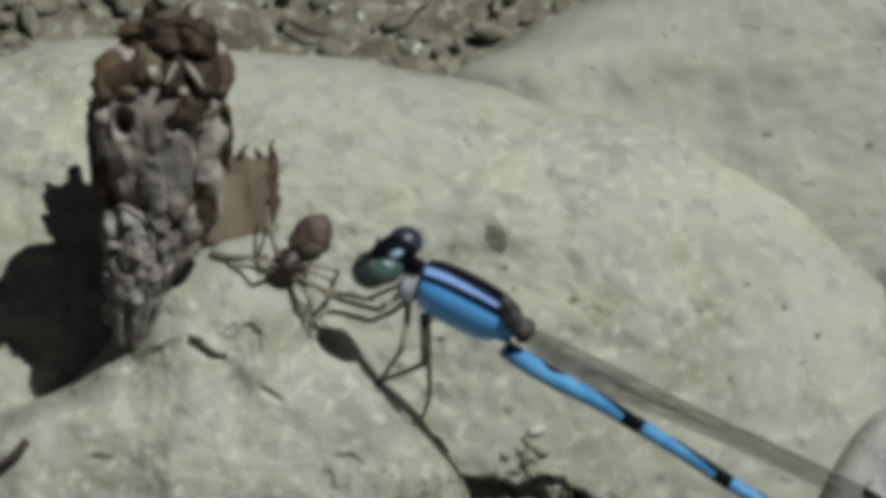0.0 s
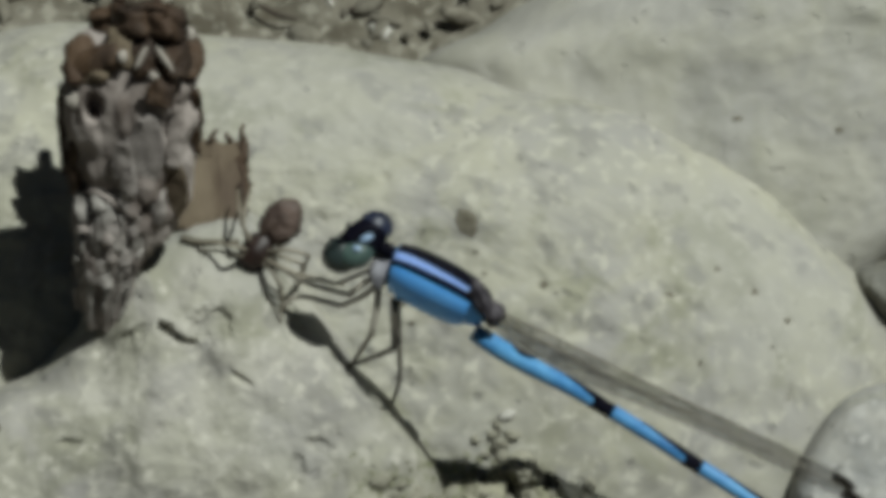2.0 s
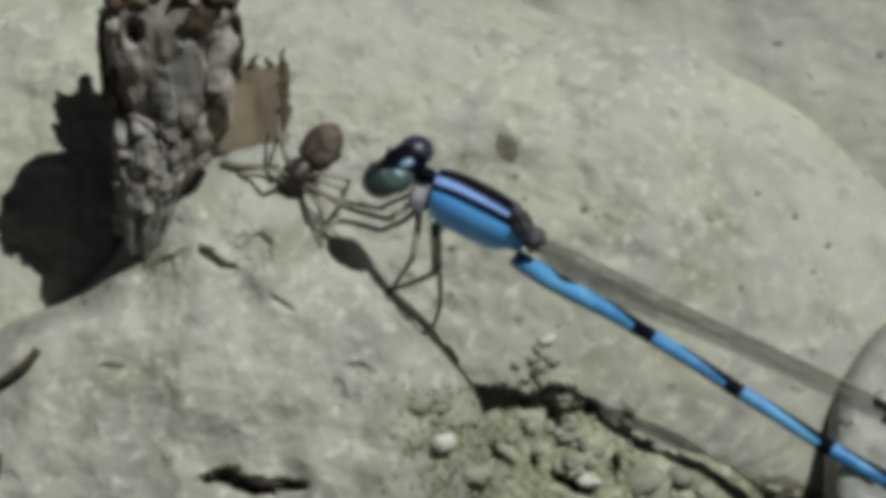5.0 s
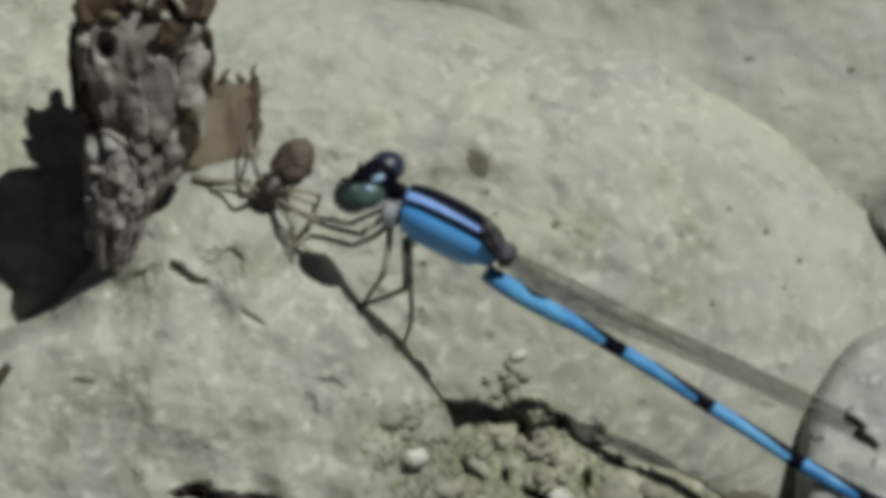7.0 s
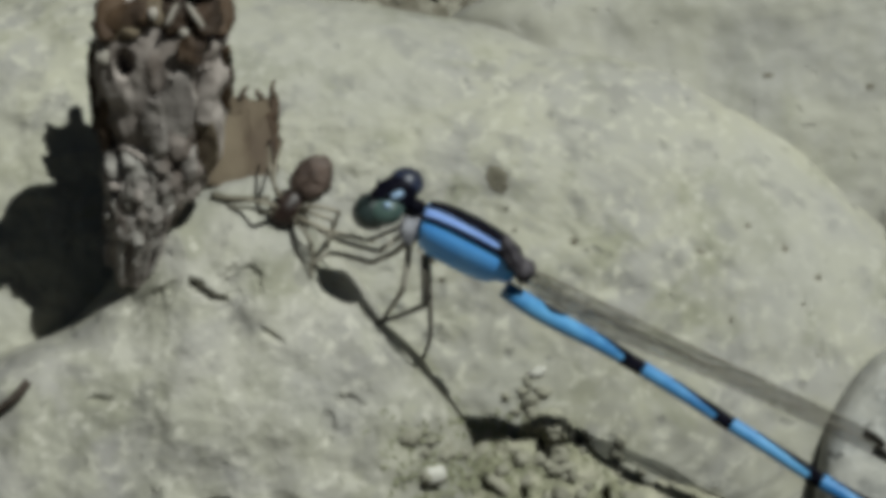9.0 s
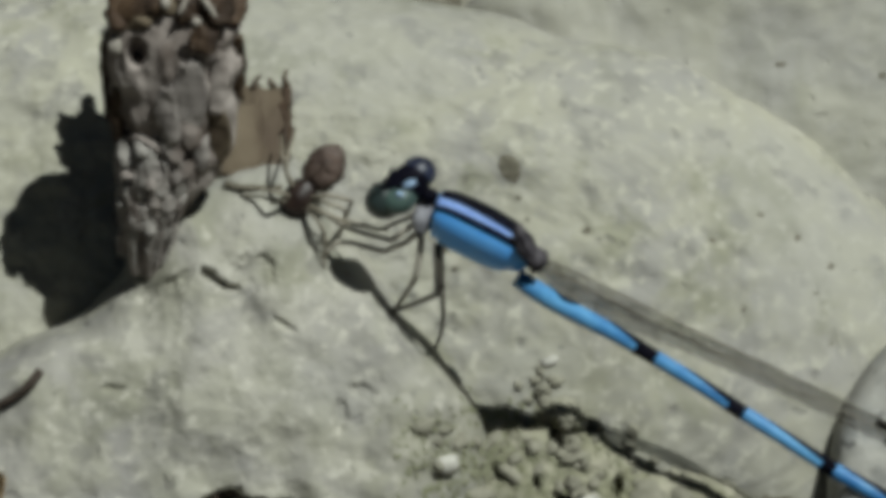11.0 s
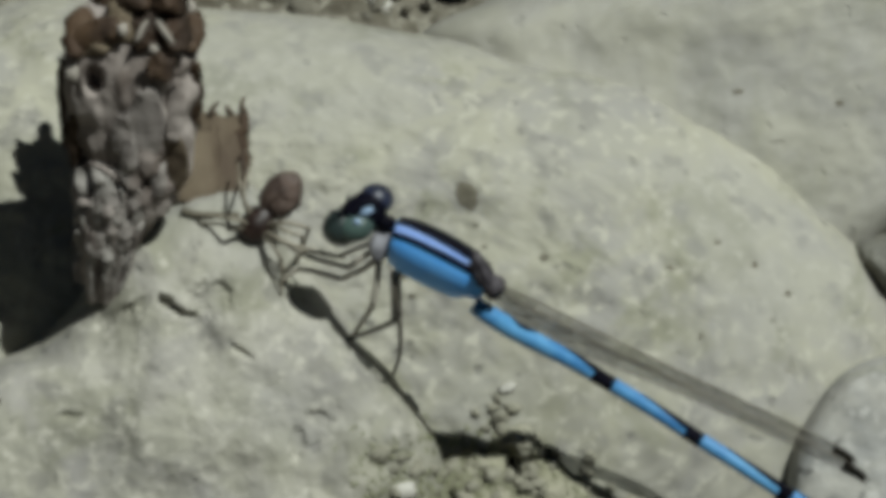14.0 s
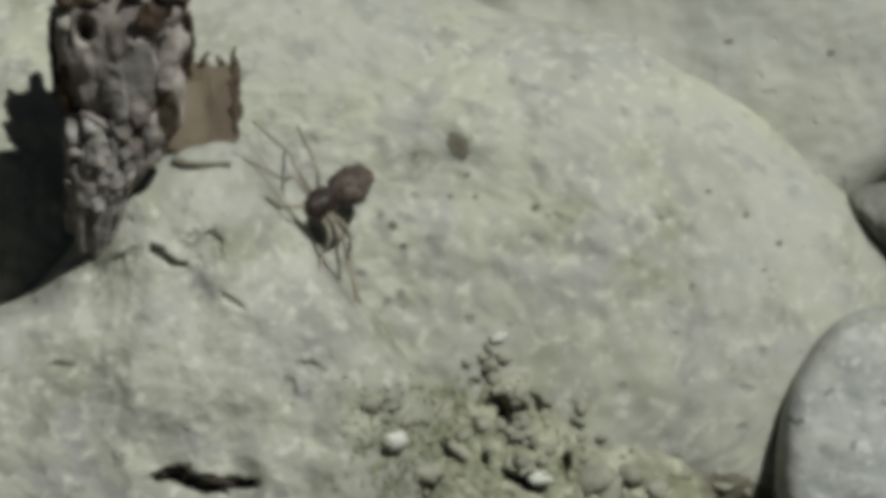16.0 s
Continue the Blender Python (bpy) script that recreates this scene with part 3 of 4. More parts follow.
# ---- lichen, twigs, litter ----
def patch(name, x, y, rx, ry, turn, mat, label, category, rise=0.15):
    base = plan(x, y, top(x, y))
    bm = bmesh.new()
    rings, seg = 6, 20
    vs = []
    for i in range(rings + 1):
        f = i / rings
        for k in range(seg):
            a = math.tau * k / seg
            w = 1 + 0.28 * noise.noise(Vector((math.cos(a) * 1.5, math.sin(a) * 1.5, x)))
            dx, dy = rx * f * w * math.cos(a), ry * f * w * math.sin(a)
            c, s = math.cos(radians(turn)), math.sin(radians(turn))
            px, py = x + dx * c - dy * s, y + dx * s + dy * c
            vs.append(bm.verts.new(plan(px, py, top(px, py) + rise * (1.1 - f ** 4) - 0.06) - base))
    for i in range(rings):
        for k in range(seg):
            n = (k + 1) % seg
            bm.faces.new((vs[i * seg + k], vs[i * seg + seg + k], vs[i * seg + seg + n], vs[i * seg + n]))
    return thing(name, base, label, category, data=mesh(name, bm, mat))


patch("lichen_spot", 820, 263, 20, 30, -25, M_LICHEN, "round grey-brown lichen spot on the boulder", "lichen")
for x, y, rx, ry, turn in ((956, 374, 14, 10, 15), (1330, 387, 10, 11, 0), (1182, 392, 14, 6, 10), (1234, 513, 5, 10, 15), (1388, 438, 9, 7, 0), (1362, 490, 9, 9, 0),
                           (723, 442, 10, 8, 0), (851, 355, 8, 6, 0), (807, 354, 8, 6, 0), (836, 316, 9, 5, 0), (1264, 346, 9, 6, 0), (1390, 572, 6, 15, 10), (1300, 80, 16, 7, 0), (1480, 100, 12, 9, 0), (705, 405, 12, 12, 0)):
    patch("lichen_spot", x, y, rx * 0.8, ry * 0.8, turn, M_LICHEN, "tiny grey-brown lichen speck on pale stone", "lichen", 0.1)


patch("soil_patch", 1312, 876, 74, 34, 12, M_LICHEN, "thin patch of brown soil at the foot of a stone", "soil", 0.12)


def stick(points, r0, r1, label, mat=M_TWIG, lift=0.15):
    pts = [(x, y, top(x, y) + lift + r0 * U * 1000) for x, y in points]
    base = plan(*pts[0])
    radii = [U * (r0 + (r1 - r0) * k / 15) for k in range(16)]
    return thing("twig", base, label, "twig", data=mesh("twig", tube([p - base for p in curve(pts, 16)], radii, 8, 0.3, r0), mat))


stick([(-10, 622), (-40, 655), (-90, 685), (-160, 705)], 9, 5, "short dark twig lying on grey rock")
stick([(-92, 800), (-112, 830), (-140, 900)], 12, 10, "curled brown leaf stalk on grey rock", M_LEAF)
stick([(292, 843), (330, 838), (380, 856), (455, 862)], 8, 5, "thin dark sliver lying in a crack")
stick([(318, 292), (350, 298), (418, 297)], 8, 5, "short dark root end on the rock rim", M_LICHEN, 0.05)


def leaf(x, y, l, w, turn, label):
    h = top(x, y)
    base = plan(x, y, h)
    rows = []
    for i in range(10):
        s = i / 9
        row = []
        for j in range(7):
            v = 2 * j / 6 - 1
            c, q = math.cos(radians(turn)), math.sin(radians(turn))
            a, b = (s - 0.5) * l, v * w * math.sin(math.pi * (0.05 + 0.9 * s))
            px, py = x + a * c - b * q, y + a * q + b * c
            row.append(plan(px, py, top(px, py) + 0.5 + 0.9 * v * v + 0.5 * s) - base)
        rows.append(row)
    return thing("dry_leaf", base, label, "leaf", data=mesh("dry_leaf", shell(rows, 0.0001), M_LEAF))


leaf(-112, 848, 110, 30, -50, "small curled dry tan leaf on grey rock")


def pebble_mesh(seed, flat):
    bm = bmesh.new()
    bmesh.ops.create_icosphere(bm, subdivisions=2, radius=1)
    for v in bm.verts:
        v.co *= 1 + 0.55 * noise.noise(v.co * 1.5 + Vector((seed * 5.1, 0, 0))) + 0.3 * noise.noise(v.co * 3 + Vector((0, seed, 0)))
        v.co.z *= flat
    return bm


PEBBLES = [mesh("pebble", pebble_mesh(i, 0.65 + 0.08 * (i % 4)), M_PEBBLE) for i in range(8)]
GRAVEL = [mesh("pebble", pebble_mesh(i + 40, 0.6), M_GRAVEL) for i in range(8)]
PALE_PEBBLES = [mesh("white_pebble", pebble_mesh(i + 20, 0.7), M_WHITE) for i in range(3)]


def pebble(x, y, size, r, pale=False, label="", group="", sink_in=0.25, meshes=None):
    """A pebble lying at a plan point, part sunk into what it lies on; size in plan units."""
    s = size * U
    ob = new("white_pebble" if pale else "pebble", r.choice(PALE_PEBBLES if pale else meshes or PEBBLES))
    p = SLOPE @ plan(x, y, top(x, y)) + Vector((0, 0, s * sink_in))
    ob.matrix_basis = Matrix.Translation(p) @ pose(0, 0, 0, 30 + r.uniform(-30, 30), r.uniform(-30, 30), r.uniform(0, 360)) @ Matrix.Diagonal((s * r.uniform(0.8, 1.6), s * r.uniform(0.7, 1.1), s * 0.85, 1))
    return tagged(ob, label or ("small whitish pebble in mossy debris" if pale else "small grey-brown pebble in mossy debris"), "pebble", group)


def build_litter():
    r = random.Random(7)
    near = "pebbles in the crevice"
    for x, y, s in ((893, 606, 12), (705, 790, 24), (965, 858, 19)):
        pebble(x, y, s, r, True, group=near)
    # the crumbly strip along the crevice, pale crumbs with dark gaps between
    for i in range(50):
        f = r.random()
        x, y = 862 + 110 * f + r.gauss(0, 24), 648 + 220 * f + r.gauss(0, 16)
        pebble(x, y, r.uniform(6, 15), r, r.random() < 0.12, "pale crumb of soil in the crevice", near, 0.3)
    for i in range(30):
        x, y = r.uniform(660, 1060), r.uniform(715, 880)
        pebble(x, y, r.uniform(6, 16), r, r.random() < 0.05, group=near, sink_in=-0.1)
    for x, y, s in ((1068, 850, 30), (1120, 846, 24), (1170, 872, 22), (760, 840, 24), (820, 800, 22), (735, 745, 18), (1090, 880, 26), (800, 745, 16)):
        pebble(x, y, s, r, False, "rounded grey-brown soil lump in the crevice", near, -0.1)
    for x, y, s in ((1075, 782, 9), (1040, 800, 7), (1130, 806, 8), (1225, 850, 9), (1290, 870, 12), (1330, 878, 10)):
        pebble(x, y, s, r, False, group=near)
    far = "gravel behind the boulder"
    for i in range(170):
        x, y = r.uniform(-140, 1000), r.uniform(-330, -50)
        if any(k.rho(x, y) < 1.02 for k in ROCKS):
            continue
        pebble(x, y, r.uniform(8, 22) if r.random() < 0.8 else r.uniform(22, 40), r, r.random() < 0.05, "grey gravel pebble on the soil behind the boulder", far, -0.05, GRAVEL)
    for x0, y0, x1, y1 in ((455, -120, 520, -96), (560, -180, 660, -150), (600, -110, 700, -150)):
        stick([(x0, y0), ((x0 + x1) / 2, (y0 + y1) / 2 + 5), (x1, y1)], 5, 3, "thin dark dead twig on gravelly soil", M_TWIG, 0.1)


build_litter()


def build_moss():
    r = random.Random(21)
    verts, faces = [], []
    for i in range(1300):
        x = r.gauss(720, 62) if i % 4 else r.gauss(860, 120)
        y = r.gauss(752, 60) if i % 4 else 660 + (x - 560) * 0.24 + abs(r.gauss(0, 90))
        if noise.noise(Vector((x / 70, y / 70, 3))) < r.uniform(-0.5, 0.1):
            continue
        if DEBRIS.rho(x, y) > 0.97 and (x < 570 + r.uniform(0, 130) or y < 650 + r.uniform(0, 110) or x > 800):
            continue
        if DEBRIS.rho(x, y) > 0.97 and r.random() < 0.5:
            continue
        h = top(x, y)
        for _ in range(2):
            a, l, w = r.uniform(0, math.tau), r.uniform(7, 14), r.uniform(4, 8)
            lean = r.uniform(0.6, 1.1)
            p0 = plan(x + w * math.cos(a), y + w * math.sin(a), h - 0.1)
            p1 = plan(x - w * math.cos(a), y - w * math.sin(a), h - 0.1)
            tip = plan(x + l * lean * math.sin(a), y - l * lean * math.cos(a), h + l * 0.0015)
            mid = (p0 + p1) / 2 * 0.5 + tip * 0.5 + Vector((0, 0, 0.0001))
            o = len(verts)
            verts.extend((p0, p1, mid + (p0 - p1) * 0.4, mid - (p0 - p1) * 0.4, tip))
            faces.extend(((o, o + 1, o + 3, o + 2), (o + 2, o + 3, o + 4)))
    base = plan(770, 775, 0)
    me = bpy.data.meshes.new("moss")
    me.from_pydata([v - base for v in verts], [], faces)
    me.materials.append(M_MOSS)
    thing("moss", base, "sparse olive-green moss among pebbles in the crevice", "moss", kind="stuff", data=me)


build_moss()

# ---- the damselfly ----
JOINT = (845, 462, 8.5)


class Body:
    """A tapered tube along plan points with patches that lie on it."""

    def __init__(self, points, radii, origin, n=40, slim=1.0):
        self.o, self.n, self.slim = origin, n, slim
        self.c = [Vector(plan(*p)) - origin for p in spline(points, n)]
        self.r = [q[0] * U for q in spline([(r,) for r in radii], n)]

    def at(self, s, v, off=1.0, far=False):
        """A place on the skin, s along and v across; the section is taller than wide by 1 / slim and its back leans to the light."""
        f = min(max(s, 0), 1) * (self.n - 1)
        k = min(int(f), self.n - 2)
        g = f - k
        p, r = self.c[k].lerp(self.c[k + 1], g), self.r[k] + (self.r[k + 1] - self.r[k]) * g
        d = (self.c[k + 1] - self.c[k]).normalized()
        side = Vector((0, 0, 1)).cross(d).normalized()
        out = d.cross(side).normalized()
        tall = r * math.sqrt(2 / (1 + self.slim ** 2))
        ang = math.acos(max(-1, min(1, v))) * (-1 if far else 1) - math.atan(self.slim)
        return p + ((side + out) * math.cos(ang) * tall + (out - side) * math.sin(ang) * tall * self.slim) * off / math.sqrt(2)

    def skin(self):
        bm = bmesh.new()
        rows = []
        for i in range(self.n):
            row = [self.at(i / (self.n - 1), math.cos(math.pi * k / 12)) for k in range(13)]
            row += [self.at(i / (self.n - 1), math.cos(math.pi * k / 12), 1.0, True) for k in range(11, 0, -1)]
            rows.append([bm.verts.new(p) for p in row])
        for a, b in zip(rows, rows[1:]):
            for k in range(24):
                bm.faces.new((a[k], a[(k + 1) % 24], b[(k + 1) % 24], b[k]))
        bm.faces.new(rows[0])
        bm.faces.new(rows[-1][::-1])
        return bm

    def patch(self, s0, s1, v0, v1, off=1.03, v0b=None, v1b=None, bow=0.0):
        """A thin strip from s0 to s1 along, v0 to v1 across (1: upper edge, -1: lower edge), which may taper."""
        rows = []
        for i in range(14):
            f = i / 13
            a = v0 + ((v0 if v0b is None else v0b) - v0) * f
            b = v1 + ((v1 if v1b is None else v1b) - v1) * f - bow * math.sin(math.pi * f)
            a, b = math.acos(max(-1, min(1, a))), math.acos(max(-1, min(1, b)))
            rows.append([self.at(s0 + (s1 - s0) * f, math.cos(a + (b - a) * j / 9), off) for j in range(10)])
        return shell(rows, 0.00003)

    def ring(self, s0, s1, off=1.04):
        bm = bmesh.new()
        rows = []
        for i in range(6):
            s = s0 + (s1 - s0) * i / 5
            row = [self.at(s, math.cos(math.pi * k / 12), off) for k in range(13)]
            row += [self.at(s, math.cos(math.pi * k / 12), off, True) for k in range(11, 0, -1)]
            rows.append([bm.verts.new(p) for p in row])
        for a, b in zip(rows, rows[1:]):
            for k in range(24):
                bm.faces.new((a[k], a[(k + 1) % 24], b[(k + 1) % 24], b[k]))
        bm.faces.new(rows[0])
        bm.faces.new(rows[-1][::-1])
        return bm


def limb(parent, name, points, r0, r1, mat, split):
    """A jointed leg: the upper piece, and the lower one as its part. Returns the upper piece."""
    o = parent["o"]
    n = 7
    points = [(x, y, max(h, top(x, y) + 0.12)) for x, y, h in points]
    first, second = points[:split + 1], points[split:]

    def piece(nm, pts, a, b, up, m):
        q = curve(pts, n) if len(pts) > 2 else [plan(*pts[0]).lerp(plan(*pts[1]), k / (n - 1)) for k in range(n)]
        z = q[0]
        ob = part(nm, tube([p - z for p in q], [U * (a + (b - a) * k / (n - 1)) for k in range(n)], 8), m, up)
        return ob, z

    upper, z = piece(name, first, r0, (r0 + r1) / 2, parent["ob"], mat)
    upper.location = z - o
    low, z2 = piece("tibia", second, (r0 + r1) / 2, r1, upper, mat)
    low.location = z2 - z
    return upper


def build_damselfly():
    o = plan(*JOINT)
    fly = thing("damselfly", o, "bright blue damselfly with black bands perched on rock", "damselfly")
    me = {"ob": fly, "o": o}
    head = part("head", ellipsoid(plan(632, 298, 9.9) - o, (56 * U, 34 * U, 33 * U), pose(0, 0, 0, 0, 0, 40), 28), M_BLACK, fly, "dark head with pale blue spots")
    part("eye", ellipsoid(plan(659, 271, 9.7) - o, (31 * U, 28 * U, 30 * U), None, 24), M_EYE, head, "blue-black eye")
    part("eye", ellipsoid(plan(600, 320, 9.9) - o, (36 * U, 33 * U, 32 * U), pose(0, 0, 0, 0, 0, 25), 24), M_EYE3, head, "dark green-black lower eye")
    part("face", ellipsoid(plan(624, 320, 10.35) - o, (32 * U, 26 * U, 24 * U), pose(0, 0, 0, 0, 0, 20), 20), M_EYE2, head, "greenish face")
    part("eye_spot", ellipsoid(plan(643, 292, 10.85) - o, (13 * U, 7 * U, 7 * U), pose(0, 0, 0, 0, 0, 25), 14), M_SPOT, head, "pale blue spot behind the eye")
    part("eye_spot", ellipsoid(plan(626, 310, 11.0) - o, (7 * U, 6 * U, 6 * U), None, 14), M_SPOT, head, "pale blue spot behind the eye")
    for x1, y1 in ((578, 292), (612, 262)):
        part("antenna", tube([p - o for p in curve([(606, 300, 10.6), ((606 + x1) / 2 - 3, (300 + y1) / 2, 11.0), (x1, y1, 11.2)], 6)], [2.2 * U] * 6, 6), M_BLACK, head)
    part("prothorax", ellipsoid(plan(674, 340, 9.2) - o, (23 * U, 38 * U, 20 * U), pose(0, 0, 0, 0, 0, -22), 20, 0.25), M_NECK, fly, "pale grey-mauve prothorax")
    part("pronotum", ellipsoid(plan(677, 311, 9.7) - o, (22 * U, 14 * U, 16 * U), pose(0, 0, 0, 0, 0, -22), 18), M_BLACK, fly, "black collar plate")
    th = Body([(693, 344, 9.4), (712, 351, 9.5), (746, 368, 9.45), (794, 393, 9.3), (830, 414, 9.1), (850, 433, 8.9)], [40, 45, 48, 47, 40, 22], o, 40, 0.6)
    thorax = part("thorax", th.skin(), M_BLUE, fly, "azure blue thorax with black stripes")
    part("dorsal_stripe", th.patch(0.02, 0.92, 1.0, 0.66, 1.03, 1.0, 0.5), M_BLACK, thorax, "black dorsal stripe")
    part("lilac_stripe", th.patch(0.03, 0.80, 0.66, 0.30, 1.015, 0.60, 0.40), M_LILAC, thorax, "lilac-blue shoulder stripe")
    part("shoulder_stripe", th.patch(0.04, 0.80, 0.29, 0.12, 1.03, 0.40, 0.14), M_BLACK, thorax, "black shoulder stripe")
    part("wing_base", ellipsoid(plan(846, 398, 10.4) - o, (15 * U, 36 * U, 16 * U), pose(0, 0, 0, 0, 0, 24), 22, 0.5), M_WINGBASE, fly, "dark wing base")
    part("wing_base", ellipsoid(plan(868, 425, 10.1) - o, (17 * U, 22 * U, 16 * U), None, 20, 0.6), M_WINGBASE, fly, "dark wing base")
    ab = Body([(833, 456, 9.1), (862, 476, 9.0), (905, 503, 8.5), (1000, 553, 7.6), (1060, 588, 7.1), (1150, 643, 6.5), (1220, 688, 6.2), (1300, 738, 5.9), (1390, 795, 5.5), (1480, 846, 5.2), (1550, 884, 5.0), (1625, 922, 4.9)],
              [16, 17.5, 17, 14.5, 13.5, 13, 13, 13, 13.5, 14.5, 16, 15], o, 90)
    abdomen = part("abdomen", ab.skin(), M_PALEBLUE, fly, "slender sky-blue abdomen with black rings")

    def sx(x):
        return next(k for k, p in enumerate(ab.c) if (p + o).x >= plan(x, 441, 6).x) / 89

    part("segment_spot", ab.patch(sx(884), sx(930), 1.0, 0.95, 1.04, 1.0, 0.95, 0.42), M_BLACK, abdomen, "black spot")
    for x0, x1, x2 in ((975, 1040, 1066), (1112, 1200, 1228), (1268, 1368, 1392), (1402, 1490, 1530)):
        part("segment_ring", ab.ring(sx(x1), sx(x2)), M_BLACK, abdomen, "black ring")
        part("segment_stripe", ab.patch(sx(x0), sx(x1 + 4), 1.0, 0.92, 1.035, 1.0, 0.1), M_BLACK, abdomen, "tapered black stripe")
    part("tail_tip", ellipsoid(plan(1630, 925, 4.9) - o, (22 * U, 14 * U, 15 * U), pose(0, 0, 0, 0, 0, -28), 14), M_BLACK, abdomen, "black tail claspers")

    def wing(name, costa, chord, spot, label):
        trail = [(x - 18 * c, y + 34 * c, h - 1.3 * c) for (x, y, h), c in zip(costa, (0.4, 1.0, 0.65, 0.45, 0.5, 0.3))]
        trail = [(x, y + chord, h) for x, y, h in trail]
        root = plan(*costa[0])
        a, b = [plan(*p) - root for p in spline(costa, 26)], [plan(*p) - root for p in spline(trail, 26)]
        w = part(name, shell([[p.lerp(q, j / 6) for j in range(7)] for p, q in zip(a, b)], 0.000012), M_WING, fly, label)
        w.location = root - o
        part("costal_vein", tube(a, [U * (1.4 - 0.5 * k / 25) for k in range(26)], 6), M_VEIN, w, "dark leading vein")
        for f in (0.3, 0.62):
            part("vein", tube([p.lerp(q, f) for p, q in zip(a, b)], [U * 0.4] * 26, 5), M_VEIN, w)
        part("trailing_vein", tube(b, [U * 0.4] * 26, 5), M_VEIN, w)
        bm = bmesh.new()
        for k in range(2, 25):
            for j in range(3):
                f0, f1 = ((0, 0.3), (0.3, 0.62), (0.62, 1))[j]
                t = tube([a[k].lerp(b[k], f0), a[k - (k + j) % 2].lerp(b[k - (k + j) % 2], f1)], [U * 0.35] * 2, 4)
                tm = bpy.data.meshes.new("t")
                t.to_mesh(tm)
                t.free()
                bm.from_mesh(tm)
                bpy.data.meshes.remove(tm)
        part("venation", bm, M_VEIN, w)
        s0, s1 = spot
        bm = shell([[a[k].lerp(b[k], j / 3.2) + Vector((0, 0, 0.00004)) for j in range(4)] for k in range(s0, s1 + 1)], 0.00006)
        part("wing_spot", bm, M_STIGMA, w, "dark spot near the tip")
        return w

    fold = "folded smoky translucent "
    wings = [
        wing("forewing", [(866, 416, 10.4), (960, 460, 9.4), (1110, 534, 8.2), (1300, 624, 7.0), (1474, 706, 6.4), (1512, 734, 6.2)], 0, (20, 24), fold + "forewing"),
        wing("hindwing", [(872, 432, 10.0), (960, 478, 9.0), (1110, 553, 7.9), (1300, 643, 6.8), (1492, 734, 6.1), (1534, 766, 5.9)], 0, (20, 24), fold + "hindwing"),
        wing("forewing", [(865, 415, 10.2), (960, 458, 9.2), (1110, 532, 8.0), (1300, 622, 6.85), (1472, 704, 6.25), (1510, 732, 6.05)], 0, (20, 24), fold + "forewing"),
        wing("hindwing", [(871, 430, 9.8), (960, 476, 8.8), (1110, 551, 7.7), (1300, 641, 6.65), (1490, 732, 5.95), (1532, 764, 5.75)], 0, (20, 24), fold + "hindwing"),
    ]

    def foot(x, y):
        return (x, y, top(x, y) + 0.12)

    limb(me, "leg", [(668, 350, 8.8), (612, 391, 8.2), (535, 370, 7.6), foot(474, 330)], 6.2, 3.6, M_LEG, 1)
    limb(me, "leg", [(676, 358, 8.6), (640, 392, 8.0), (598, 411, 7.4), (524, 394, 7.0), foot(489, 420)], 6.2, 3.6, M_LEG, 2)
    limb(me, "leg", [(666, 366, 8.6), (660, 425, 8.2), (652, 462, 7.6), foot(618, 512)], 7.0, 3.6, M_LEG, 2)
    limb(me, "leg", [(692, 396, 8.6), (692, 440, 8.6), (692, 486, 8.0), (660, 500, 7.0), foot(610, 518)], 7.0, 3.8, M_LEGDARK, 2)
    limb(me, "leg", [(697, 400, 8.4), (701, 477, 8.0), (702, 540, 6.4), foot(690, 580)], 6.5, 3.4, M_LEGDARK, 1)
    limb(me, "leg", [(660, 344, 8.0), (590, 372, 7.4), (530, 356, 6.6), foot(520, 372)], 4.6, 2.8, M_LEG, 1)
    return fly, abdomen, wings


FLY, ABDOMEN, WINGS = build_damselfly()

# ---- the spider ----
SPIDER_AT = (463, 292, top(452, 335) + 0.5)


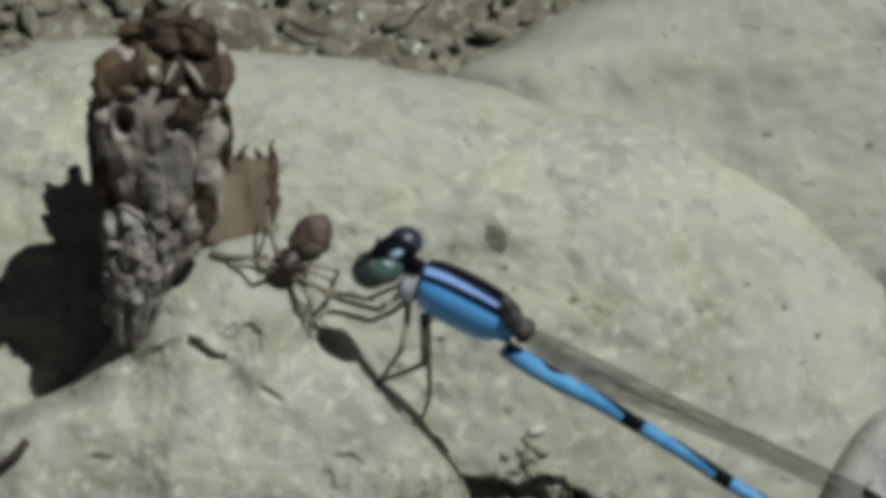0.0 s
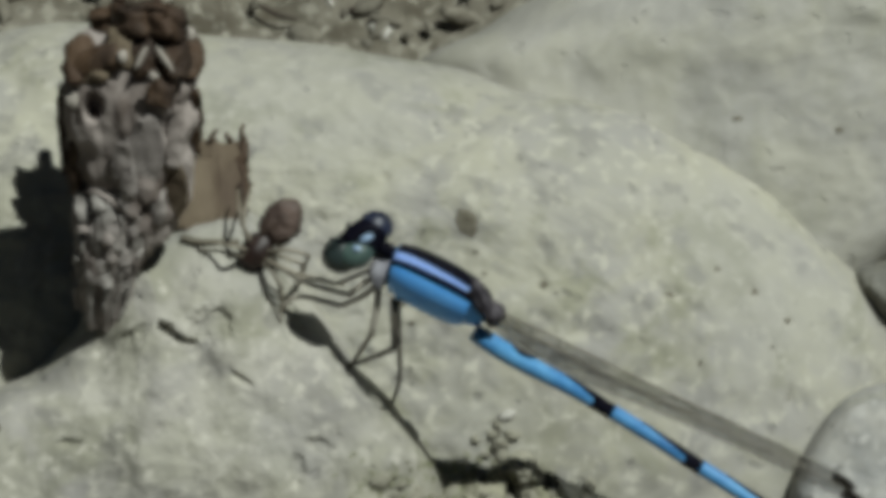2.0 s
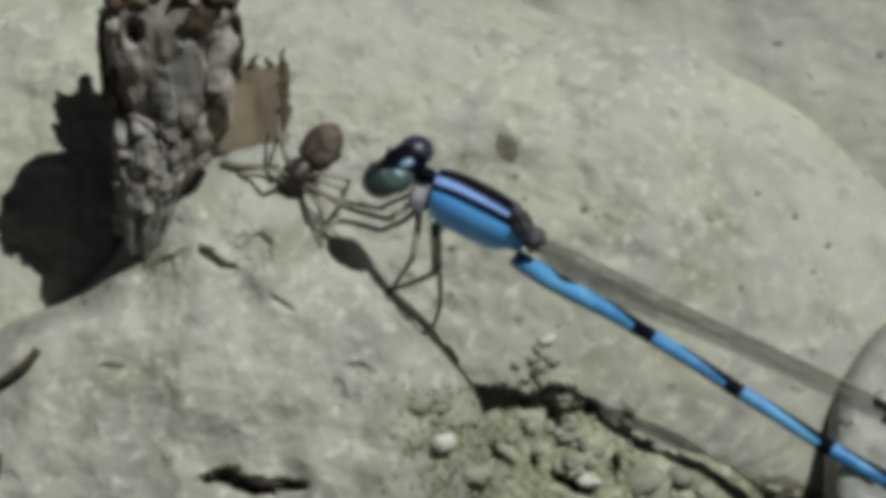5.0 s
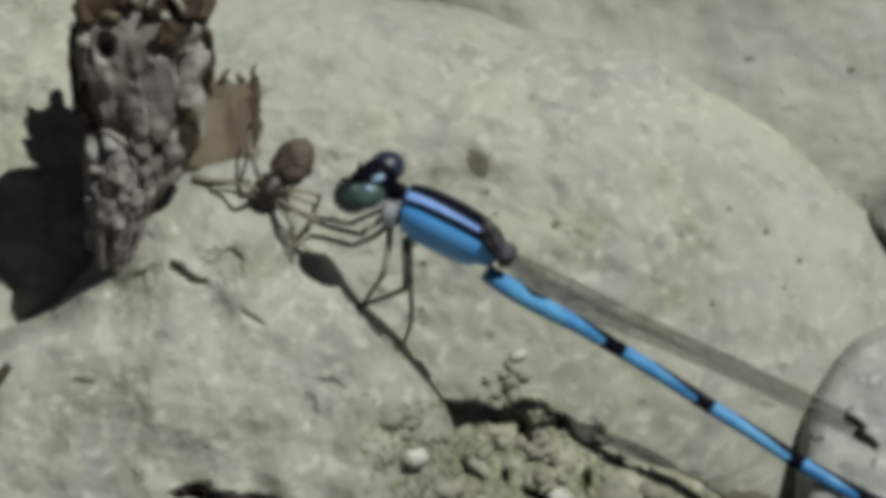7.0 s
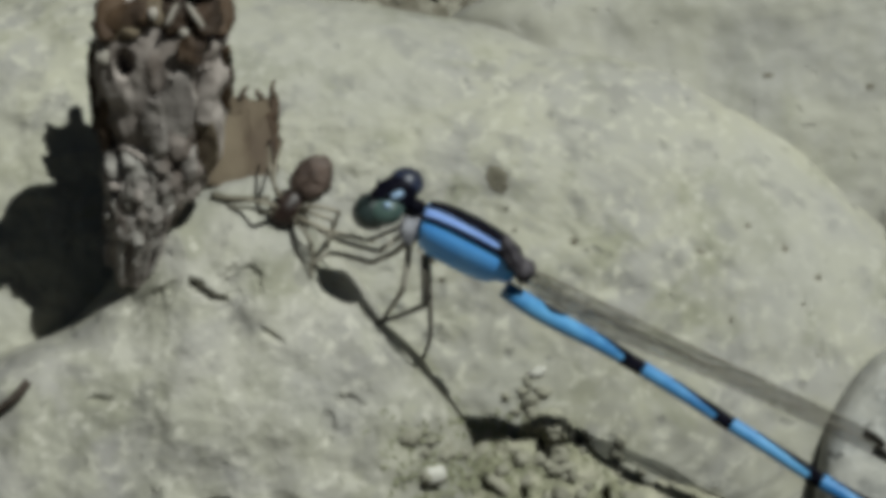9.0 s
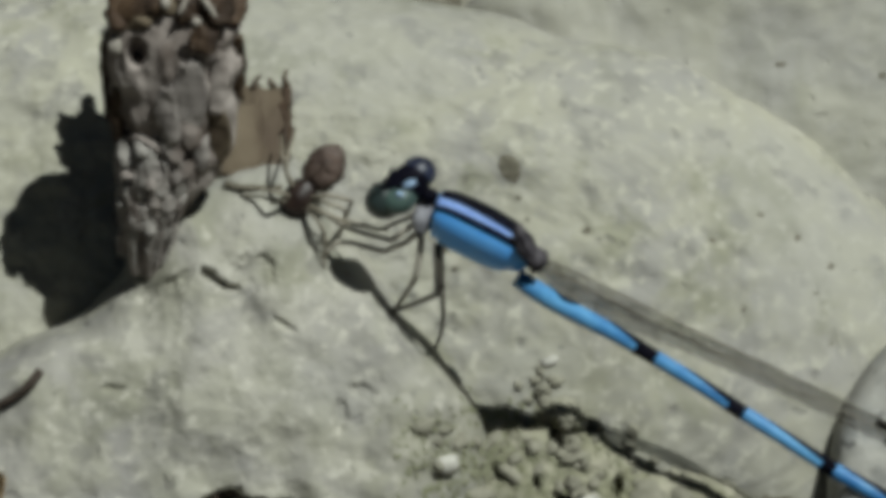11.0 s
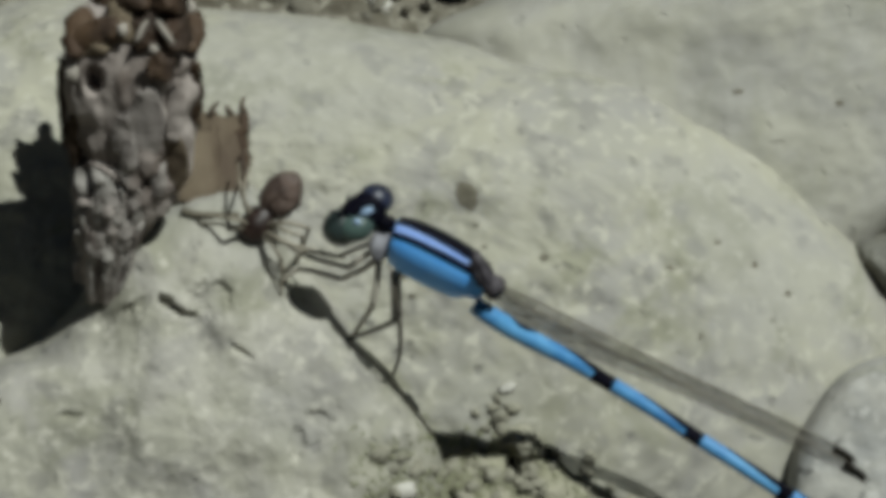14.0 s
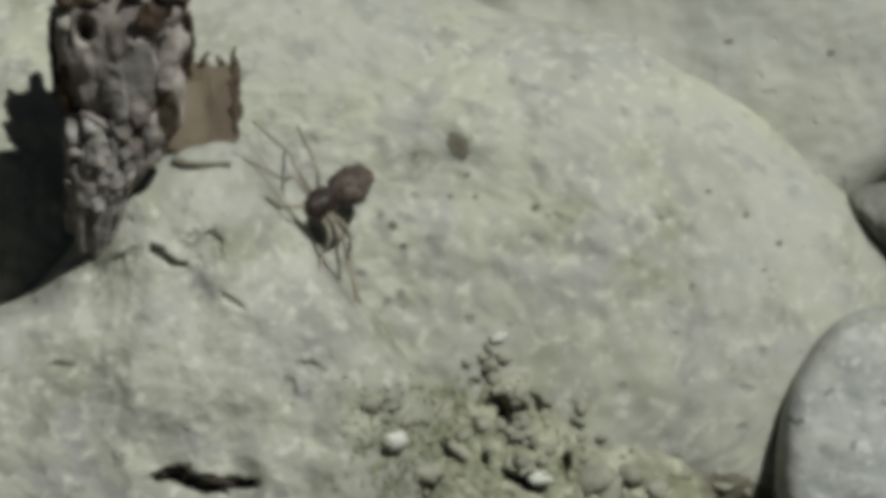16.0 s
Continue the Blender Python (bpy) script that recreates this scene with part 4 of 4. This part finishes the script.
def build_spider():
    o = plan(*SPIDER_AT)
    sp = thing("spider", o, "small red-brown long-legged spider on the rock", "spider")
    me = {"ob": sp, "o": o}
    z = SPIDER_AT[2]
    part("abdomen", ellipsoid(plan(492, 264, z + 0.3) - o, (43 * U, 34 * U, 33 * U), pose(0, 0, 0, 0, 0, 50), 30, 0.24), M_SPIDER, sp, "rounded red-brown abdomen")
    part("carapace", ellipsoid(plan(449, 314, z + 0.25) - o, (37 * U, 27 * U, 22 * U), pose(0, 0, 0, 0, 0, 50), 20, 0.12), M_SPIDERDARK, sp, "dark brown carapace")
    legs = [
        limb(me, "leg", [(455, 318, z), (500, 312, z + 1.8), (541, 322, z + 1.0), (524, 372, top(524, 372) + 0.1)], 4.2, 2.6, M_SPIDERLEG, 2),
        limb(me, "leg", [(455, 324, z), (490, 342, z + 1.6), (540, 362, z + 1.0), (604, 374, z - 0.6)], 4.2, 2.6, M_SPIDERLEG, 2),
        limb(me, "leg", [(438, 316, z), (412, 306, z + 1.6), (388, 302, z + 1.2), (318, 296, top(318, 296) + 0.1)], 4.2, 2.6, M_SPIDERLEG, 2),
        limb(me, "leg", [(440, 306, z), (426, 275, z + 1.6), (428, 240, z + 1.6), (440, 196, z - 1.4)], 3.8, 2.4, M_SPIDERLEG, 2),
        limb(me, "leg", [(452, 328, z), (478, 352, z + 1.2), (494, 382, z + 0.8), (492, 440, top(492, 440) + 0.1)], 3.8, 2.4, M_SPIDERLEG, 2),
        limb(me, "leg", [(438, 322, z), (405, 320, z + 1.2), (382, 314, z + 0.8), (345, 312, top(345, 312) + 0.1)], 3.8, 2.4, M_SPIDERLEG, 2),
        limb(me, "leg", [(444, 304, z), (424, 268, z + 1.4), (418, 240, z + 1.0), (416, 206, z - 1.6)], 3.8, 2.4, M_SPIDERLEG, 2),
        limb(me, "leg", [(458, 314, z), (500, 326, z + 1.8), (530, 338, z + 1.0), (520, 384, top(520, 384) + 0.1)], 3.8, 2.4, M_SPIDERLEG, 2),
    ]
    return sp, legs


SPIDER, SPIDER_LEGS = build_spider()


# ---- what moves: the spider darts forward and the damselfly takes off ----
def motions():
    def fly_at(dx, dy, dh=0.0, turn=0.0):
        return SLOPE @ Matrix.Translation(plan(JOINT[0] + dx, JOINT[1] + dy, JOINT[2] + dh)) @ pose(0, 0, 0, 0, 0, turn)

    walk(FLY, [(0.0, fly_at(0, 0)), (15.2, fly_at(0, 0)), (15.4, fly_at(-8, 0)), (15.5, fly_at(21, 10)), (15.6, fly_at(24, -4, 0, -3)), (15.7, fly_at(12, -6, 0, 1)),
               (15.8, fly_at(20, -6, 0.2, 1)), (15.9, fly_at(640, 18, 6, 17)), (16.0, fly_at(1700, -240, 22, 25))])

    def bent(a):
        return pose(0, 0, 0, 0, 0, a)

    walk(ABDOMEN, [(0.0, bent(0)), (15.5, bent(0)), (15.6, bent(-12)), (15.7, bent(-5)), (15.8, bent(-2)), (15.9, bent(-6)), (16.0, bent(0))])
    for w, amount in zip(WINGS, (1.0, 0.8, -1.0, -0.8)):
        p = w.location.copy()

        def at(a, p=p):
            return Matrix.Translation(p) @ Matrix.Rotation(radians(a), 4, Vector((0.87, -0.49, 0)))

        walk(w, [(0.0, at(0)), (15.5, at(0)), (15.6, at(18 * max(amount, 0))), (15.7, at(9 * max(amount, 0))), (15.8, at(4 * max(amount, 0))), (15.9, at(60 * amount)), (16.0, at(-40 * amount))])

    def stance(turn, rear=0.0):
        """The spider's turn on the rock, and how far it rears up."""
        return pose(0, 0, 0, 0, 0, turn) @ Matrix.Rotation(radians(rear), 4, Vector((0.76, -0.65, 0)))

    def spider_at(x, y, h, turn, rear=0.0):
        return SLOPE @ Matrix.Translation(plan(x, y, h)) @ stance(turn, rear)

    x, y, h = SPIDER_AT
    path = {15.1: (x, y, h, 0), 15.2: (467, 304, h, 6), 15.3: (484, 317, h + 0.3, 0), 15.4: (482, 318, h + 0.3, 3), 15.5: (535, 312, h + 1, -5), 15.6: (547, 282, h + 2.5, -5),
            15.7: (558, 261, h + 4, 16), 15.8: (597, 228, h + 5.5, 16), 15.9: (625, 344, top(625, 344) + 3.2, -31, -24), 16.0: (593, 353, top(593, 353) + 2.8, -18, -28)}
    walk(SPIDER, [(0.0, spider_at(x, y, h, 0))] + [(t, spider_at(*p)) for t, p in path.items()])
    # where each leg's knee and foot reach on the plan while the spider leaps
    reach = {
        15.5: (590, 372, 565, 420, 600, 385, 625, 400, 462, 285, 412, 262, 470, 300, 410, 285, 500, 375, 518, 440, 500, 360, 470, 420, 540, 228, 490, 176, 560, 370, 560, 420),
        15.9: (650, 455, 655, 520, 600, 440, 610, 520, 500, 310, 420, 276, 580, 275, 482, 170, 588, 430, 580, 480, 575, 425, 500, 356, 606, 230, 630, 175, 652, 240, 645, 175),
        16.0: (622, 440, 640, 540, 616, 450, 655, 580, 516, 326, 418, 272, 516, 262, 436, 205, 580, 430, 574, 480, 530, 372, 478, 352, 560, 272, 532, 220, 600, 430, 612, 500),
    }
    def aimed(t, k):
        """Turns of leg k's two pieces that point them at their reach at time t."""
        leg = SPIDER_LEGS[k]
        row = reach[t][4 * k:4 * k + 4]
        px, py, ph, *turned = path[t]
        back = stance(*turned).to_3x3().inverted()
        knee, foot = (back @ (plan(*q) - plan(px, py, ph)) for q in ((row[0], row[1], ph + 0.8), (row[2], row[3], max(top(row[2], row[3]) + 0.2, ph - 2))))
        thigh, shin = leg.children[0].location.copy(), leg.children[0].data.vertices[-1].co.copy()
        first = thigh.rotation_difference(knee - leg.location)
        end = leg.location + first @ thigh
        whole = shin.rotation_difference(foot - end)
        return first, first.inverted() @ whole

    for k, leg in enumerate(SPIDER_LEGS):
        tibia = leg.children[0]
        a, b, c = (aimed(t, k) for t in (15.5, 15.9, 16.0))
        rest = Matrix.Identity(3).to_quaternion()
        for n, ob in enumerate((leg, tibia)):
            p = Matrix.Translation(ob.location)
            turns = [(0.0, rest), (15.1, rest)] + [(15.1 + 0.1 * i, rest.slerp(a[n], i / 4)) for i in range(1, 5)]
            turns += [(15.5 + 0.1 * i, a[n].slerp(b[n], i / 4)) for i in range(1, 5)] + [(16.0, c[n])]
            walk(ob, [(t, p @ q.to_matrix().to_4x4()) for t, q in turns])


motions()
